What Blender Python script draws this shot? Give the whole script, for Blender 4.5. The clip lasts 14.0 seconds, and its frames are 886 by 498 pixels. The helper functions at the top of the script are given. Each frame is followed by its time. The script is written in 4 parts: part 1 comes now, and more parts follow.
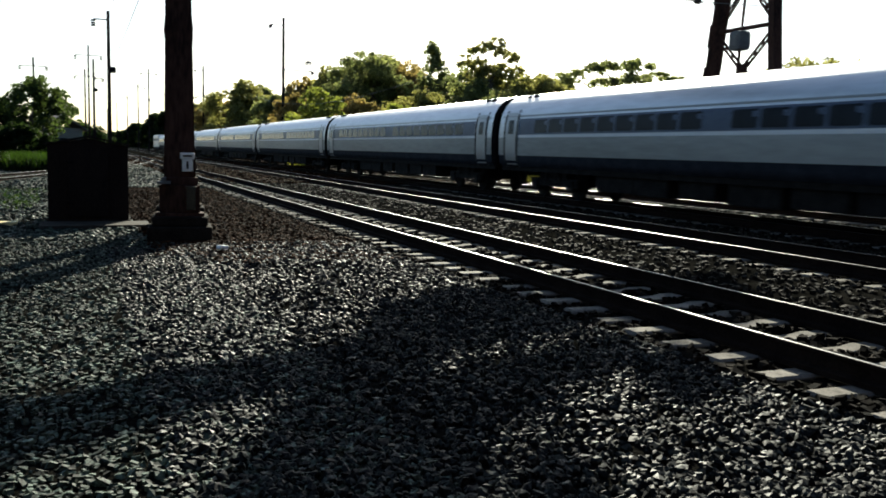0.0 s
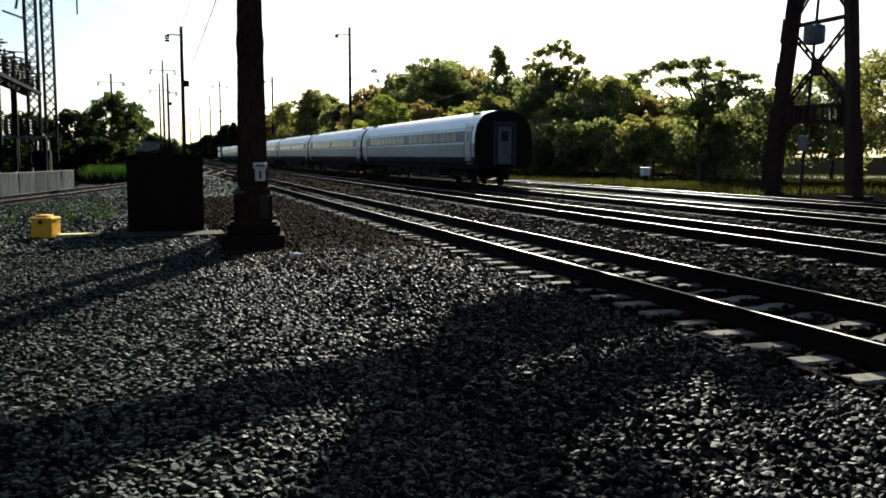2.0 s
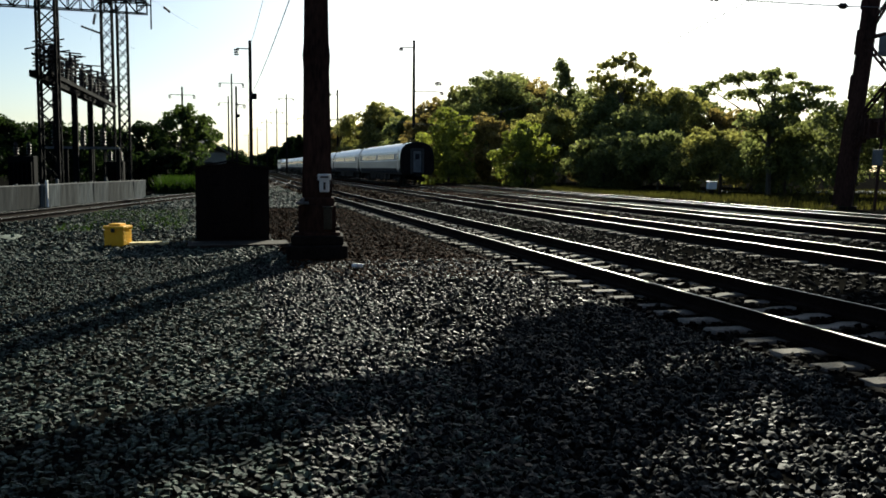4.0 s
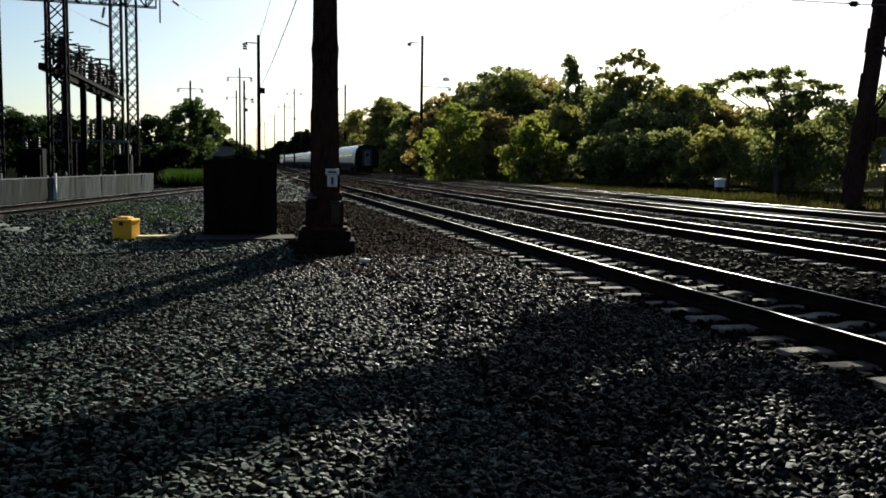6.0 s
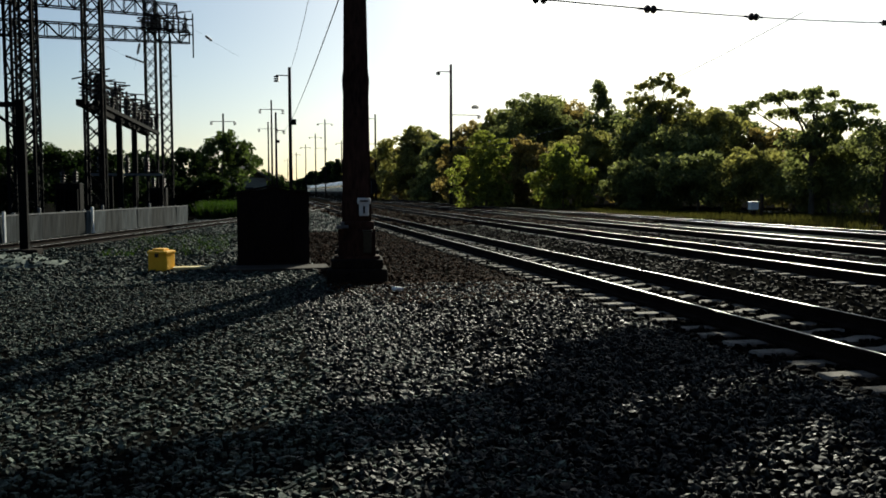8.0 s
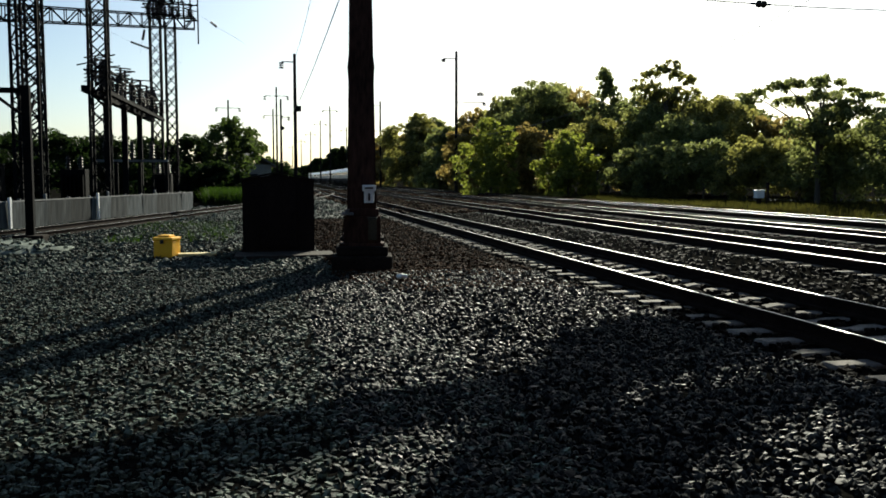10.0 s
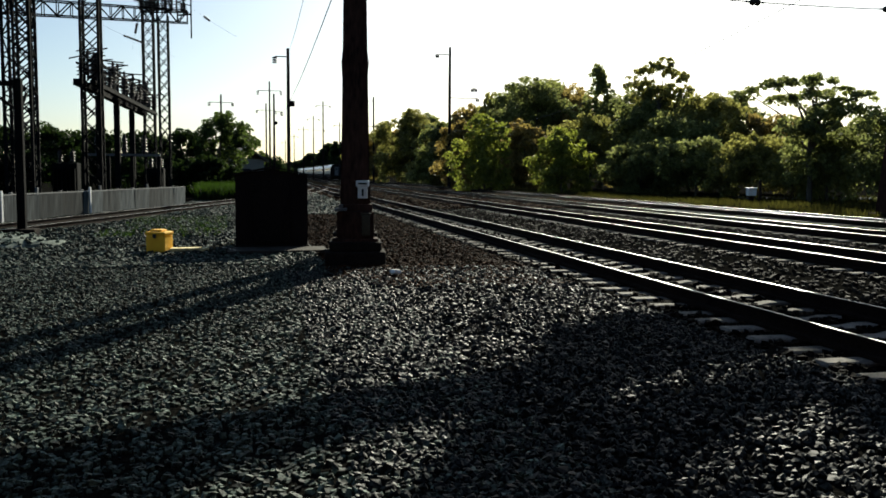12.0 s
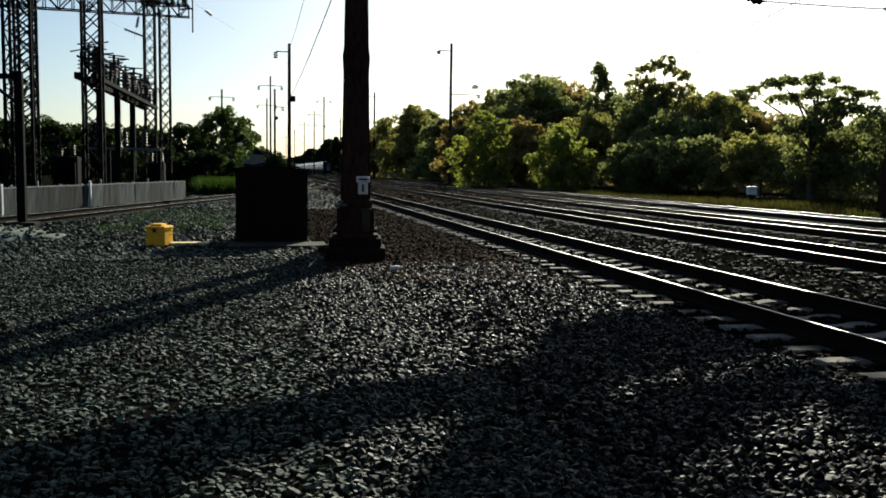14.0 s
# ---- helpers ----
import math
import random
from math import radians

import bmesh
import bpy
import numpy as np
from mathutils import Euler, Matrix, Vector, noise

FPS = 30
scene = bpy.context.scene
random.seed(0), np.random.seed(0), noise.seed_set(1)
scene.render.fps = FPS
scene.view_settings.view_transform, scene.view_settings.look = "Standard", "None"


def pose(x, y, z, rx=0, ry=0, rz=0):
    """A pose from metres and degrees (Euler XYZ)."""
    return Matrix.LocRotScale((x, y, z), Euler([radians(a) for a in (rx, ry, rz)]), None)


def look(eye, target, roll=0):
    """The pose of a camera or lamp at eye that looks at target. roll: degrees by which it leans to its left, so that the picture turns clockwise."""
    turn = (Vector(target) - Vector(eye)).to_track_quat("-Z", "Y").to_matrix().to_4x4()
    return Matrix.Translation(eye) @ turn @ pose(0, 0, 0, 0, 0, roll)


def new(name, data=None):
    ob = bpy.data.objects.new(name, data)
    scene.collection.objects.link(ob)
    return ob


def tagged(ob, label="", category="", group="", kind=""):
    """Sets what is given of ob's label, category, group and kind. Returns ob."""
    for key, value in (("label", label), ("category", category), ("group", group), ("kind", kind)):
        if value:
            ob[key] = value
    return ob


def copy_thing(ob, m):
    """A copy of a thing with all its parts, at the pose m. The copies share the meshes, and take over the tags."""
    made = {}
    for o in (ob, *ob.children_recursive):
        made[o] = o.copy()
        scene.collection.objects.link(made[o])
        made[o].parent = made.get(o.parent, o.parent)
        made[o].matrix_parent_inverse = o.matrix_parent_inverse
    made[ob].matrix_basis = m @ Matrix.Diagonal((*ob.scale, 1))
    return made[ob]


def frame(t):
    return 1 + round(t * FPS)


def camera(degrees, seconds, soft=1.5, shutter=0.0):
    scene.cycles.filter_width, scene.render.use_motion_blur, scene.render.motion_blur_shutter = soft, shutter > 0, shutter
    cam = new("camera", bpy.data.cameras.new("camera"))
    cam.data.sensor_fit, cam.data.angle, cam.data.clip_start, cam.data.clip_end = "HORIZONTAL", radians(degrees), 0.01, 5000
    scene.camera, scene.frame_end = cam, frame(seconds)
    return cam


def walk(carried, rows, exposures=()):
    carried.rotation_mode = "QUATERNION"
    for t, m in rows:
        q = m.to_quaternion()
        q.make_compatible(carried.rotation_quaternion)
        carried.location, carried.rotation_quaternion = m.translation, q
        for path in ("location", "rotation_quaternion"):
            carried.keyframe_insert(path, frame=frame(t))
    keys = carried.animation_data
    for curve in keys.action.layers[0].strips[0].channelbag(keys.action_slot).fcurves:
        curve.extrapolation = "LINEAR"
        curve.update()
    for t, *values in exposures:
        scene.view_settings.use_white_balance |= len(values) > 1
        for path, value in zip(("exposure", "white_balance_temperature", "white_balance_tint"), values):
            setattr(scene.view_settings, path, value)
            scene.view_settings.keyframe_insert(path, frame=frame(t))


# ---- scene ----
cam = camera(53.75, 14.0, soft=1.7, shutter=0.4)
PATH = [
    (0.0, pose(0.065, -0.027, 1.75, 83.68, -1.46, -22.59)),
    (0.5, pose(0.056, -0.021, 1.75, 83.81, -1.73, -20.86)),
    (1.0, pose(0.033, -0.012, 1.75, 83.93, -1.01, -20.56)),
    (1.5, pose(0.033, -0.012, 1.75, 83.77, -0.35, -19.30)),
    (2.0, pose(0.028, -0.009, 1.75, 83.93, -0.13, -18.29)),
    (2.5, pose(0.029, -0.009, 1.75, 84.01, 0.29, -17.07)),
    (3.0, pose(0.029, -0.008, 1.75, 84.25, 0.28, -15.56)),
    (5.5, pose(0.019, -0.005, 1.75, 84.93, -0.67, -13.80)),
    (6.0, pose(0.015, -0.004, 1.75, 84.42, -0.85, -13.75)),
    (6.5, pose(0.010, -0.002, 1.75, 84.37, -0.78, -13.43)),
    (7.0, pose(0.000, -0.000, 1.75, 84.59, -0.49, -13.39)),
    (7.5, pose(0.000, -0.000, 1.75, 86.07, 0.28, -11.98)),
    (8.0, pose(0.000, -0.000, 1.75, 86.20, 0.13, -11.78)),
    (8.5, pose(0.000, -0.000, 1.75, 86.08, 0.36, -11.71)),
    (9.0, pose(0.000, -0.000, 1.75, 85.76, 0.24, -11.22)),
    (11.5, pose(-0.020, 0.004, 1.75, 85.19, -0.52, -11.95)),
    (12.0, pose(-0.020, 0.004, 1.75, 85.11, -0.38, -11.92)),
    (12.5, pose(-0.020, 0.004, 1.75, 85.30, -0.24, -11.47)),
    (13.0, pose(-0.020, 0.004, 1.75, 85.17, -0.27, -11.50)),
    (13.5, pose(-0.020, 0.004, 1.75, 85.25, -0.30, -11.52)),
    (14.0, pose(-0.020, 0.004, 1.75, 84.88, -0.83, -11.89)),
]
walk(cam, PATH, exposures=[(0.0, 1.5, 6200, 1), (1.5, 1.35, 6200, 1), (3.0, 1.15, 6200, 1), (6.5, 1.0, 6200, 1), (7.0, 0.95, 6200, 1), (7.5, 0.62, 6200, 1), (8.5, 0.78, 6200, 1), (9.0, 1.1, 6200, 1), (11.5, 1.05, 6200, 1), (14.0, 0.95, 6200, 1)])

# ---- light ----
SUN_AZ, SUN_EL = 25.0, 24.5            # degrees clockwise from +y, and above the horizon
sun_way = Vector((math.sin(radians(SUN_AZ)) * math.cos(radians(SUN_EL)),
                  math.cos(radians(SUN_AZ)) * math.cos(radians(SUN_EL)), math.sin(radians(SUN_EL))))
world = bpy.data.worlds.new("sky")
scene.world = world
world.use_nodes = True
wn = world.node_tree
sky = wn.nodes.new("ShaderNodeTexSky")
sky.sky_type = "NISHITA"
sky.sun_disc = False
sky.sun_elevation, sky.sun_rotation = radians(SUN_EL), radians(SUN_AZ)
sky.air_density, sky.dust_density, sky.ozone_density = 0.85, 1.2, 2.2
wn.nodes["Background"].inputs["Strength"].default_value = 0.051
wn.links.new(sky.outputs[0], wn.nodes["Background"].inputs["Color"])
sun = new("sun", bpy.data.lights.new("sun", "SUN"))
sun.data.energy, sun.data.angle, sun.data.color = 5.0, radians(0.5), (1.0, 0.90, 0.74)
sun.matrix_world = look(sun_way * 200, (0, 0, 0))


# ---- materials ----
def mat(name, dark, light, rough=0.8, metal=0.0, scale=6.0, fine=60.0, bump=0.2, bump_dist=0.01,
        per=0.0, stretch=(1, 1, 1), island=0.0, translucent=None, spec=0.3, ramp_at=(0.36, 0.64)):
    """Two colours mixed by coarse and fine noise; per/island: how much single pieces differ in brightness."""
    m = bpy.data.materials.new(name)
    m.use_nodes = True
    nt, b = m.node_tree, m.node_tree.nodes["Principled BSDF"]
    N, L = nt.nodes.new, nt.links.new
    tc, mp = N("ShaderNodeTexCoord"), N("ShaderNodeMapping")
    mp.inputs["Scale"].default_value = stretch
    L(tc.outputs["Object"], mp.inputs["Vector"])
    n1, n2 = N("ShaderNodeTexNoise"), N("ShaderNodeTexNoise")
    for n, s in ((n1, scale), (n2, fine)):
        n.inputs["Scale"].default_value = s
        n.inputs["Detail"].default_value = 5
        L(mp.outputs[0], n.inputs["Vector"])
    mix = N("ShaderNodeMath")
    mix.operation = "MULTIPLY_ADD"
    mix.inputs[1].default_value = 0.5
    half = N("ShaderNodeMath")
    half.operation = "MULTIPLY"
    half.inputs[1].default_value = 0.5
    L(n1.outputs["Fac"], half.inputs[0])
    L(n2.outputs["Fac"], mix.inputs[0])
    L(half.outputs[0], mix.inputs[2])
    ramp = N("ShaderNodeValToRGB")
    ramp.color_ramp.elements[0].position, ramp.color_ramp.elements[1].position = ramp_at
    ramp.color_ramp.elements[0].color, ramp.color_ramp.elements[1].color = (*dark, 1), (*light, 1)
    L(mix.outputs[0], ramp.inputs[0])
    colour = ramp.outputs[0]
    for amount, node, sock in ((per, "ShaderNodeObjectInfo", "Random"), (island, "ShaderNodeNewGeometry", "Random Per Island")):
        if amount:
            src, hsv, rng = N(node), N("ShaderNodeHueSaturation"), N("ShaderNodeMapRange")
            rng.inputs["To Min"].default_value, rng.inputs["To Max"].default_value = 1 - amount, 1 + amount
            L(src.outputs[sock], rng.inputs["Value"])
            L(rng.outputs[0], hsv.inputs["Value"])
            L(colour, hsv.inputs["Color"])
            colour = hsv.outputs[0]
    L(colour, b.inputs["Base Color"])
    b.inputs["Roughness"].default_value, b.inputs["Metallic"].default_value = rough, metal
    b.inputs["Specular IOR Level"].default_value = spec
    if bump:
        bp = N("ShaderNodeBump")
        bp.inputs["Strength"].default_value, bp.inputs["Distance"].default_value = bump, bump_dist
        L(mix.outputs[0], bp.inputs["Height"])
        L(bp.outputs[0], b.inputs["Normal"])
    if translucent:
        tr, ms = N("ShaderNodeBsdfTranslucent"), N("ShaderNodeMixShader")
        tint = N("ShaderNodeMix")
        tint.data_type, tint.blend_type = "RGBA", "MULTIPLY"
        tint.inputs[0].default_value = 1.0
        tint.inputs[7].default_value = (*translucent, 1)
        L(colour, tint.inputs[6])
        L(tint.outputs[2], tr.inputs["Color"])
        ms.inputs[0].default_value = 0.62
        L(b.outputs[0], ms.inputs[1])
        L(tr.outputs[0], ms.inputs[2])
        L(ms.outputs[0], nt.nodes["Material Output"].inputs["Surface"])
    return m


# near-black: the shade in the gaps between stones is in this colour
GRAVEL = mat("gap_shade_bed", (0.003, 0.003, 0.0026), (0.011, 0.0105, 0.009), 0.95, scale=1.2, fine=26, bump=1.0, bump_dist=0.05, spec=0.0)
STONE = mat("ballast_stone", (0.0055, 0.0072, 0.0056), (0.122, 0.162, 0.130), 0.7, scale=9, fine=45, island=0.75, spec=0.09, ramp_at=(0.42, 0.68))
VERGESTONE = mat("brown_grey_ballast_stone", (0.004, 0.0035, 0.0026), (0.058, 0.050, 0.038), 0.8, scale=7, fine=40, island=0.8, spec=0.04, ramp_at=(0.42, 0.68))
PILE = mat("pale_crushed_stone", (0.07, 0.085, 0.072), (0.15, 0.175, 0.15), 0.9, scale=2, fine=40, spec=0.1, bump=0.6, bump_dist=0.03)
# darker stone copy: shade and sparse sunlit stones are painted by its uneven tone
BALLAST = mat("shaded_ballast_stone", (0.0008, 0.0011, 0.001), (0.058, 0.063, 0.055), 0.6, scale=9, fine=40, island=0.95, spec=0.09, ramp_at=(0.48, 0.70))
# dark ballast, with the deep shadow between the rails added into its colour
BEDSTONE = mat("shaded_track_stone", (0.002, 0.0017, 0.0014), (0.026, 0.021, 0.016), 0.95, scale=5, fine=40, island=0.9, spec=0.03, ramp_at=(0.42, 0.68))
BROWNSTONE = mat("rust_stained_stone", (0.006, 0.0027, 0.0012), (0.066, 0.029, 0.0125), 0.85, scale=5, fine=30, island=0.7, spec=0.015, ramp_at=(0.42, 0.68))
PALE = mat("pale_stone", (0.75, 0.75, 0.73), (0.9, 0.89, 0.87), 0.7, scale=20)
RAIL = mat("rail_steel", (0.006, 0.004, 0.0035), (0.02, 0.0135, 0.0105), 0.95, 0.0, scale=3, fine=30, spec=0.03)
RAILTOP = mat("worn_rail_head", (0.075, 0.073, 0.071), (0.13, 0.126, 0.122), 0.42, 1.0, scale=2, fine=20, bump=0.05, stretch=(1, 0.05, 1))
CONCRETE = mat("tie_concrete", (0.07, 0.064, 0.054), (0.19, 0.172, 0.15), 0.9, scale=5, fine=45, per=0.3, spec=0.1)
# concrete darkened in colour to stand for the shadow on the footings
FOOTING = mat("shaded_footing_concrete", (0.008, 0.0065, 0.0055), (0.026, 0.021, 0.018), 0.95, scale=2.5, fine=30, bump=0.5, spec=0.03)
RUST = mat("weathered_steel", (0.015, 0.0085, 0.0073), (0.07, 0.036, 0.027), 0.95, 0.0, spec=0.08, scale=1.5, fine=18, stretch=(1, 1, 0.25))
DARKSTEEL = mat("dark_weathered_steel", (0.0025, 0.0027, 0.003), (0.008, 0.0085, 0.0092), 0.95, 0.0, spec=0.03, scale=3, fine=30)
GREYSTEEL = mat("grey_steel", (0.07, 0.075, 0.08), (0.15, 0.155, 0.16), 0.7, 0.2, scale=3, fine=30)
WOODPOLE = mat("creosoted_wood", (0.008, 0.0065, 0.006), (0.025, 0.02, 0.017), 0.95, scale=2, fine=20, stretch=(1, 1, 0.1), spec=0.05)
SHEDPAINT = mat("dark_brown_shed_paint", (0.006, 0.005, 0.005), (0.018, 0.013, 0.012), 0.95, spec=0.08, scale=2, fine=30, stretch=(1, 1, 0.3))
SHEDROOF = mat("dark_felt_roof", (0.008, 0.007, 0.007), (0.022, 0.018, 0.017), 0.95, spec=0.08, scale=4, fine=60)
YELLOW = mat("yellow_plastic", (0.82, 0.42, 0.012), (0.90, 0.52, 0.025), 0.5, scale=3, fine=30, spec=0.4)
BOARD = mat("pale_board", (0.50, 0.40, 0.16), (0.68, 0.58, 0.30), 0.7, scale=5, fine=40)
SHEET = mat("weathered_fence_sheet", (0.013, 0.016, 0.0175), (0.085, 0.097, 0.102), 0.85, scale=1.2, fine=7, per=0.6, stretch=(1, 1, 0.15), spec=0.05)
RUSTSHEET = mat("rusted_fence_sheet", (0.045, 0.026, 0.02), (0.11, 0.07, 0.055), 0.85, scale=0.9, fine=12, stretch=(1, 1, 0.25), spec=0.1)
GRASS = mat("grass_blade", (0.012, 0.022, 0.006), (0.036, 0.05, 0.014), 0.7, scale=1, fine=8, island=0.3, translucent=(0.9, 1.2, 0.4), bump=0)
VERGE = mat("dry_verge_grass", (0.022, 0.024, 0.009), (0.06, 0.055, 0.022), 0.8, scale=0.4, fine=6, island=0.4, translucent=(1.0, 1.0, 0.5), bump=0, spec=0.05)
LEAF = mat("leaf", (0.088, 0.094, 0.040), (0.165, 0.17, 0.076), 0.65, scale=0.15, fine=1.2, island=0.4, translucent=(2.4, 2.2, 1.3), bump=0, spec=0.1)
LEAFDEEP = mat("deep_green_leaf", (0.066, 0.080, 0.040), (0.13, 0.143, 0.068), 0.65, scale=0.15, fine=1.2, island=0.4, translucent=(2.4, 2.3, 1.45), bump=0, spec=0.1)
LEAFOLIVE = mat("olive_leaf", (0.098, 0.088, 0.042), (0.18, 0.158, 0.076), 0.65, scale=0.15, fine=1.2, island=0.4, translucent=(2.45, 2.1, 1.25), bump=0, spec=0.1)
LEAFPALE = mat("pale_leaf", (0.095, 0.112, 0.036), (0.175, 0.19, 0.066), 0.65, scale=0.15, fine=1.2, island=0.35, translucent=(1.85, 1.85, 0.8), bump=0, spec=0.1)
# darker leaf copies: shade on the left wood is put into the colour
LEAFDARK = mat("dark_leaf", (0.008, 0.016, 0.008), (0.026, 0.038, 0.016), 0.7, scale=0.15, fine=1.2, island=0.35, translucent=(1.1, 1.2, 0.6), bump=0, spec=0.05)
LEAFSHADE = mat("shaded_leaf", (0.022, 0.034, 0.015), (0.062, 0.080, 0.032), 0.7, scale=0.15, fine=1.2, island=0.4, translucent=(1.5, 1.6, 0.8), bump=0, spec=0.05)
BARK = mat("bark", (0.04, 0.032, 0.025), (0.10, 0.085, 0.065), 0.9, scale=3, fine=20, stretch=(1, 1, 0.2))
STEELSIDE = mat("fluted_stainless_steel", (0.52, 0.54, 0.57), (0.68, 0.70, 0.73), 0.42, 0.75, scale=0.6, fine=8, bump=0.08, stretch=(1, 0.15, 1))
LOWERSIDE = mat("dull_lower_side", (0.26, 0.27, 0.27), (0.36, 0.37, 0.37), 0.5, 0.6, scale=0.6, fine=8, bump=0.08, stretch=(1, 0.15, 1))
SKIRT = mat("dark_blue_skirt", (0.012, 0.014, 0.02), (0.03, 0.034, 0.045), 0.8, 0.0, spec=0.1, scale=2, fine=12)
STRIPE = mat("white_stripe_paint", (0.70, 0.72, 0.74), (0.82, 0.83, 0.84), 0.5, scale=2)
BLUEBAND = mat("blue_window_band", (0.045, 0.065, 0.11), (0.085, 0.115, 0.17), 0.45, 0.2, scale=1, fine=10)
GLASS = mat("tinted_window", (0.010, 0.012, 0.016), (0.022, 0.026, 0.034), 0.22, 0.0, scale=2, bump=0, spec=0.1)
UNDER = mat("undercarriage", (0.006, 0.0055, 0.0055), (0.022, 0.02, 0.018), 0.9, 0.0, spec=0.1, scale=3, fine=20)
# near-black: the shadow on the car's rear end is put into its colour
ENDSHADE = mat("shaded_car_end", (0.005, 0.0045, 0.005), (0.014, 0.012, 0.012), 0.9, 0.0, spec=0.05, scale=1.5, fine=14)
DOORSKIN = mat("car_door_steel", (0.36, 0.37, 0.38), (0.50, 0.51, 0.52), 0.45, 0.6, scale=1)
WHITE = mat("white_enamel", (0.62, 0.62, 0.60), (0.80, 0.80, 0.78), 0.55, scale=6, fine=50)
BLACKPAINT = mat("black_paint", (0.015, 0.015, 0.015), (0.035, 0.035, 0.035), 0.6, scale=6)
PORCELAIN = mat("brown_porcelain", (0.012, 0.008, 0.007), (0.03, 0.02, 0.017), 0.6, scale=8, spec=0.2)
WIRE = mat("dark_wire", (0.05, 0.05, 0.05), (0.10, 0.10, 0.10), 0.6, 0.4, scale=5, bump=0)
WALLPAINT = mat("grey_clapboard", (0.20, 0.19, 0.17), (0.32, 0.30, 0.27), 0.85, scale=2, fine=20, stretch=(1, 1, 6))
SHINGLE = mat("roof_shingle", (0.05, 0.045, 0.042), (0.11, 0.10, 0.09), 0.9, scale=3, fine=20)
# for the added wall; dark so that it bounces little sunlight
BLOCKERWALL = mat("dark_blocker", (0.025, 0.02, 0.018), (0.05, 0.038, 0.033), 0.95, scale=1.5, fine=14, spec=0.05)
# slab colour lowered in place of the shadow that the shed throws on it
SLAB = mat("shaded_slab_concrete", (0.028, 0.025, 0.021), (0.062, 0.055, 0.046), 0.9, scale=2.5, fine=30, bump=0.4, spec=0.05)
TANBOX = mat("faded_tan_box", (0.035, 0.030, 0.020), (0.075, 0.066, 0.046), 0.85, scale=3, fine=30, spec=0.1)
ASPHALT = mat("asphalt", (0.14, 0.14, 0.14), (0.22, 0.22, 0.21), 0.9, scale=2, fine=40)


# ---- mesh helpers ----
def part(name, bm, material, parent=None, label=""):
    """Links a bmesh as one mesh object, under a thing or under a part."""
    me = bpy.data.meshes.new(name)
    bm.to_mesh(me)
    bm.free()
    me.materials.append(material)
    ob = new(name, me)
    ob.parent = parent
    if label:
        ob["label"] = label
    return ob


def raw(name, verts, faces, material, parent=None, label="", smooth=False):
    me = bpy.data.meshes.new(name)
    me.from_pydata(verts if isinstance(verts, list) else verts.tolist(), [], faces if isinstance(faces, list) else faces.tolist())
    me.materials.append(material)
    if smooth:
        me.polygons.foreach_set("use_smooth", [True] * len(me.polygons))
    ob = new(name, me)
    ob.parent = parent
    if label:
        ob["label"] = label
    return ob


def shared(name, ob, parent, m=None, label=""):
    """One more object on the mesh of ob."""
    o = new(name, ob.data)
    o.parent = parent
    if m is not None:
        o.matrix_basis = m
    if label:
        o["label"] = label
    return o


def thing(name, label, category, m=None, group="", kind=""):
    e = new(name)
    e.empty_display_size = 0.2
    if m is not None:
        e.matrix_basis = m
    return tagged(e, label, category, group, kind)


def box(bm, x0, x1, y0, y1, z0, z1, bevel=0.0):
    r = bmesh.ops.create_cube(bm, size=1, matrix=Matrix.Translation(((x0 + x1) / 2, (y0 + y1) / 2, (z0 + z1) / 2)) @
                              Matrix.Diagonal((x1 - x0, y1 - y0, z1 - z0, 1)))
    if bevel:
        es = list({e for v in r["verts"] for e in v.link_edges})
        bmesh.ops.bevel(bm, geom=es, offset=bevel, segments=2, affect="EDGES", profile=0.6)
    return r


def boxes(*rows, bevel=0.0):
    bm = bmesh.new()
    for r in rows:
        box(bm, *r, bevel=bevel)
    return bm


def bar(bm, p, q, w, d=None):
    """A square bar from p to q."""
    p, q = Vector(p), Vector(q)
    v = q - p
    m = Matrix.Translation((p + q) / 2) @ v.to_track_quat("Z", "Y").to_matrix().to_4x4() @ Matrix.Diagonal((w, d or w, v.length, 1))
    bmesh.ops.create_cube(bm, size=1, matrix=m)


def rod(bm, p, q, r1, r2=None, n=8):
    p, q = Vector(p), Vector(q)
    v = q - p
    m = Matrix.Translation((p + q) / 2) @ v.to_track_quat("Z", "Y").to_matrix().to_4x4()
    bmesh.ops.create_cone(bm, cap_ends=True, segments=n, radius1=r1, radius2=r1 if r2 is None else r2, depth=v.length, matrix=m)


def bars(*rows):
    bm = bmesh.new()
    for r in rows:
        bar(bm, *r)
    return bm


def sag(bm, p, q, r, drop=0.0, n=10):
    """A wire from p to q that hangs by drop."""
    p, q = Vector(p), Vector(q)
    side = (q - p).cross(Vector((0, 0, 1))).normalized()
    rings = []
    for i in range(n + 1):
        k = i / n
        c = p.lerp(q, k) - Vector((0, 0, 4 * drop * k * (1 - k)))
        rings.append([bm.verts.new(c + side * (r * math.cos(a)) + Vector((0, 0, r * math.sin(a)))) for a in (0.0, 1.257, 2.513, 3.77, 5.027)])
    for a, b in zip(rings, rings[1:]):
        for i in range(5):
            bm.faces.new((a[i], a[(i + 1) % 5], b[(i + 1) % 5], b[i]))


# ---- the line of the railway ----
def bend(y):
    """How far the railway has swung to the east at y."""
    if y < 200:
        return 0.5e-4 * y * abs(y) if y > 0 else 0.0
    return 2.0 + 0.02 * (y - 200) - 0.4e-4 * (y - 200) ** 2


def slope(y):
    return 0 if y < 0 else 1e-4 * y if y < 200 else 0.02 - 0.8e-4 * (y - 200)


TRACKS = (6.5, 11.8, 16.85, 22.0)       # centre lines where they pass the camera
GAUGE = 0.7525                           # half the distance between the rail heads' middles
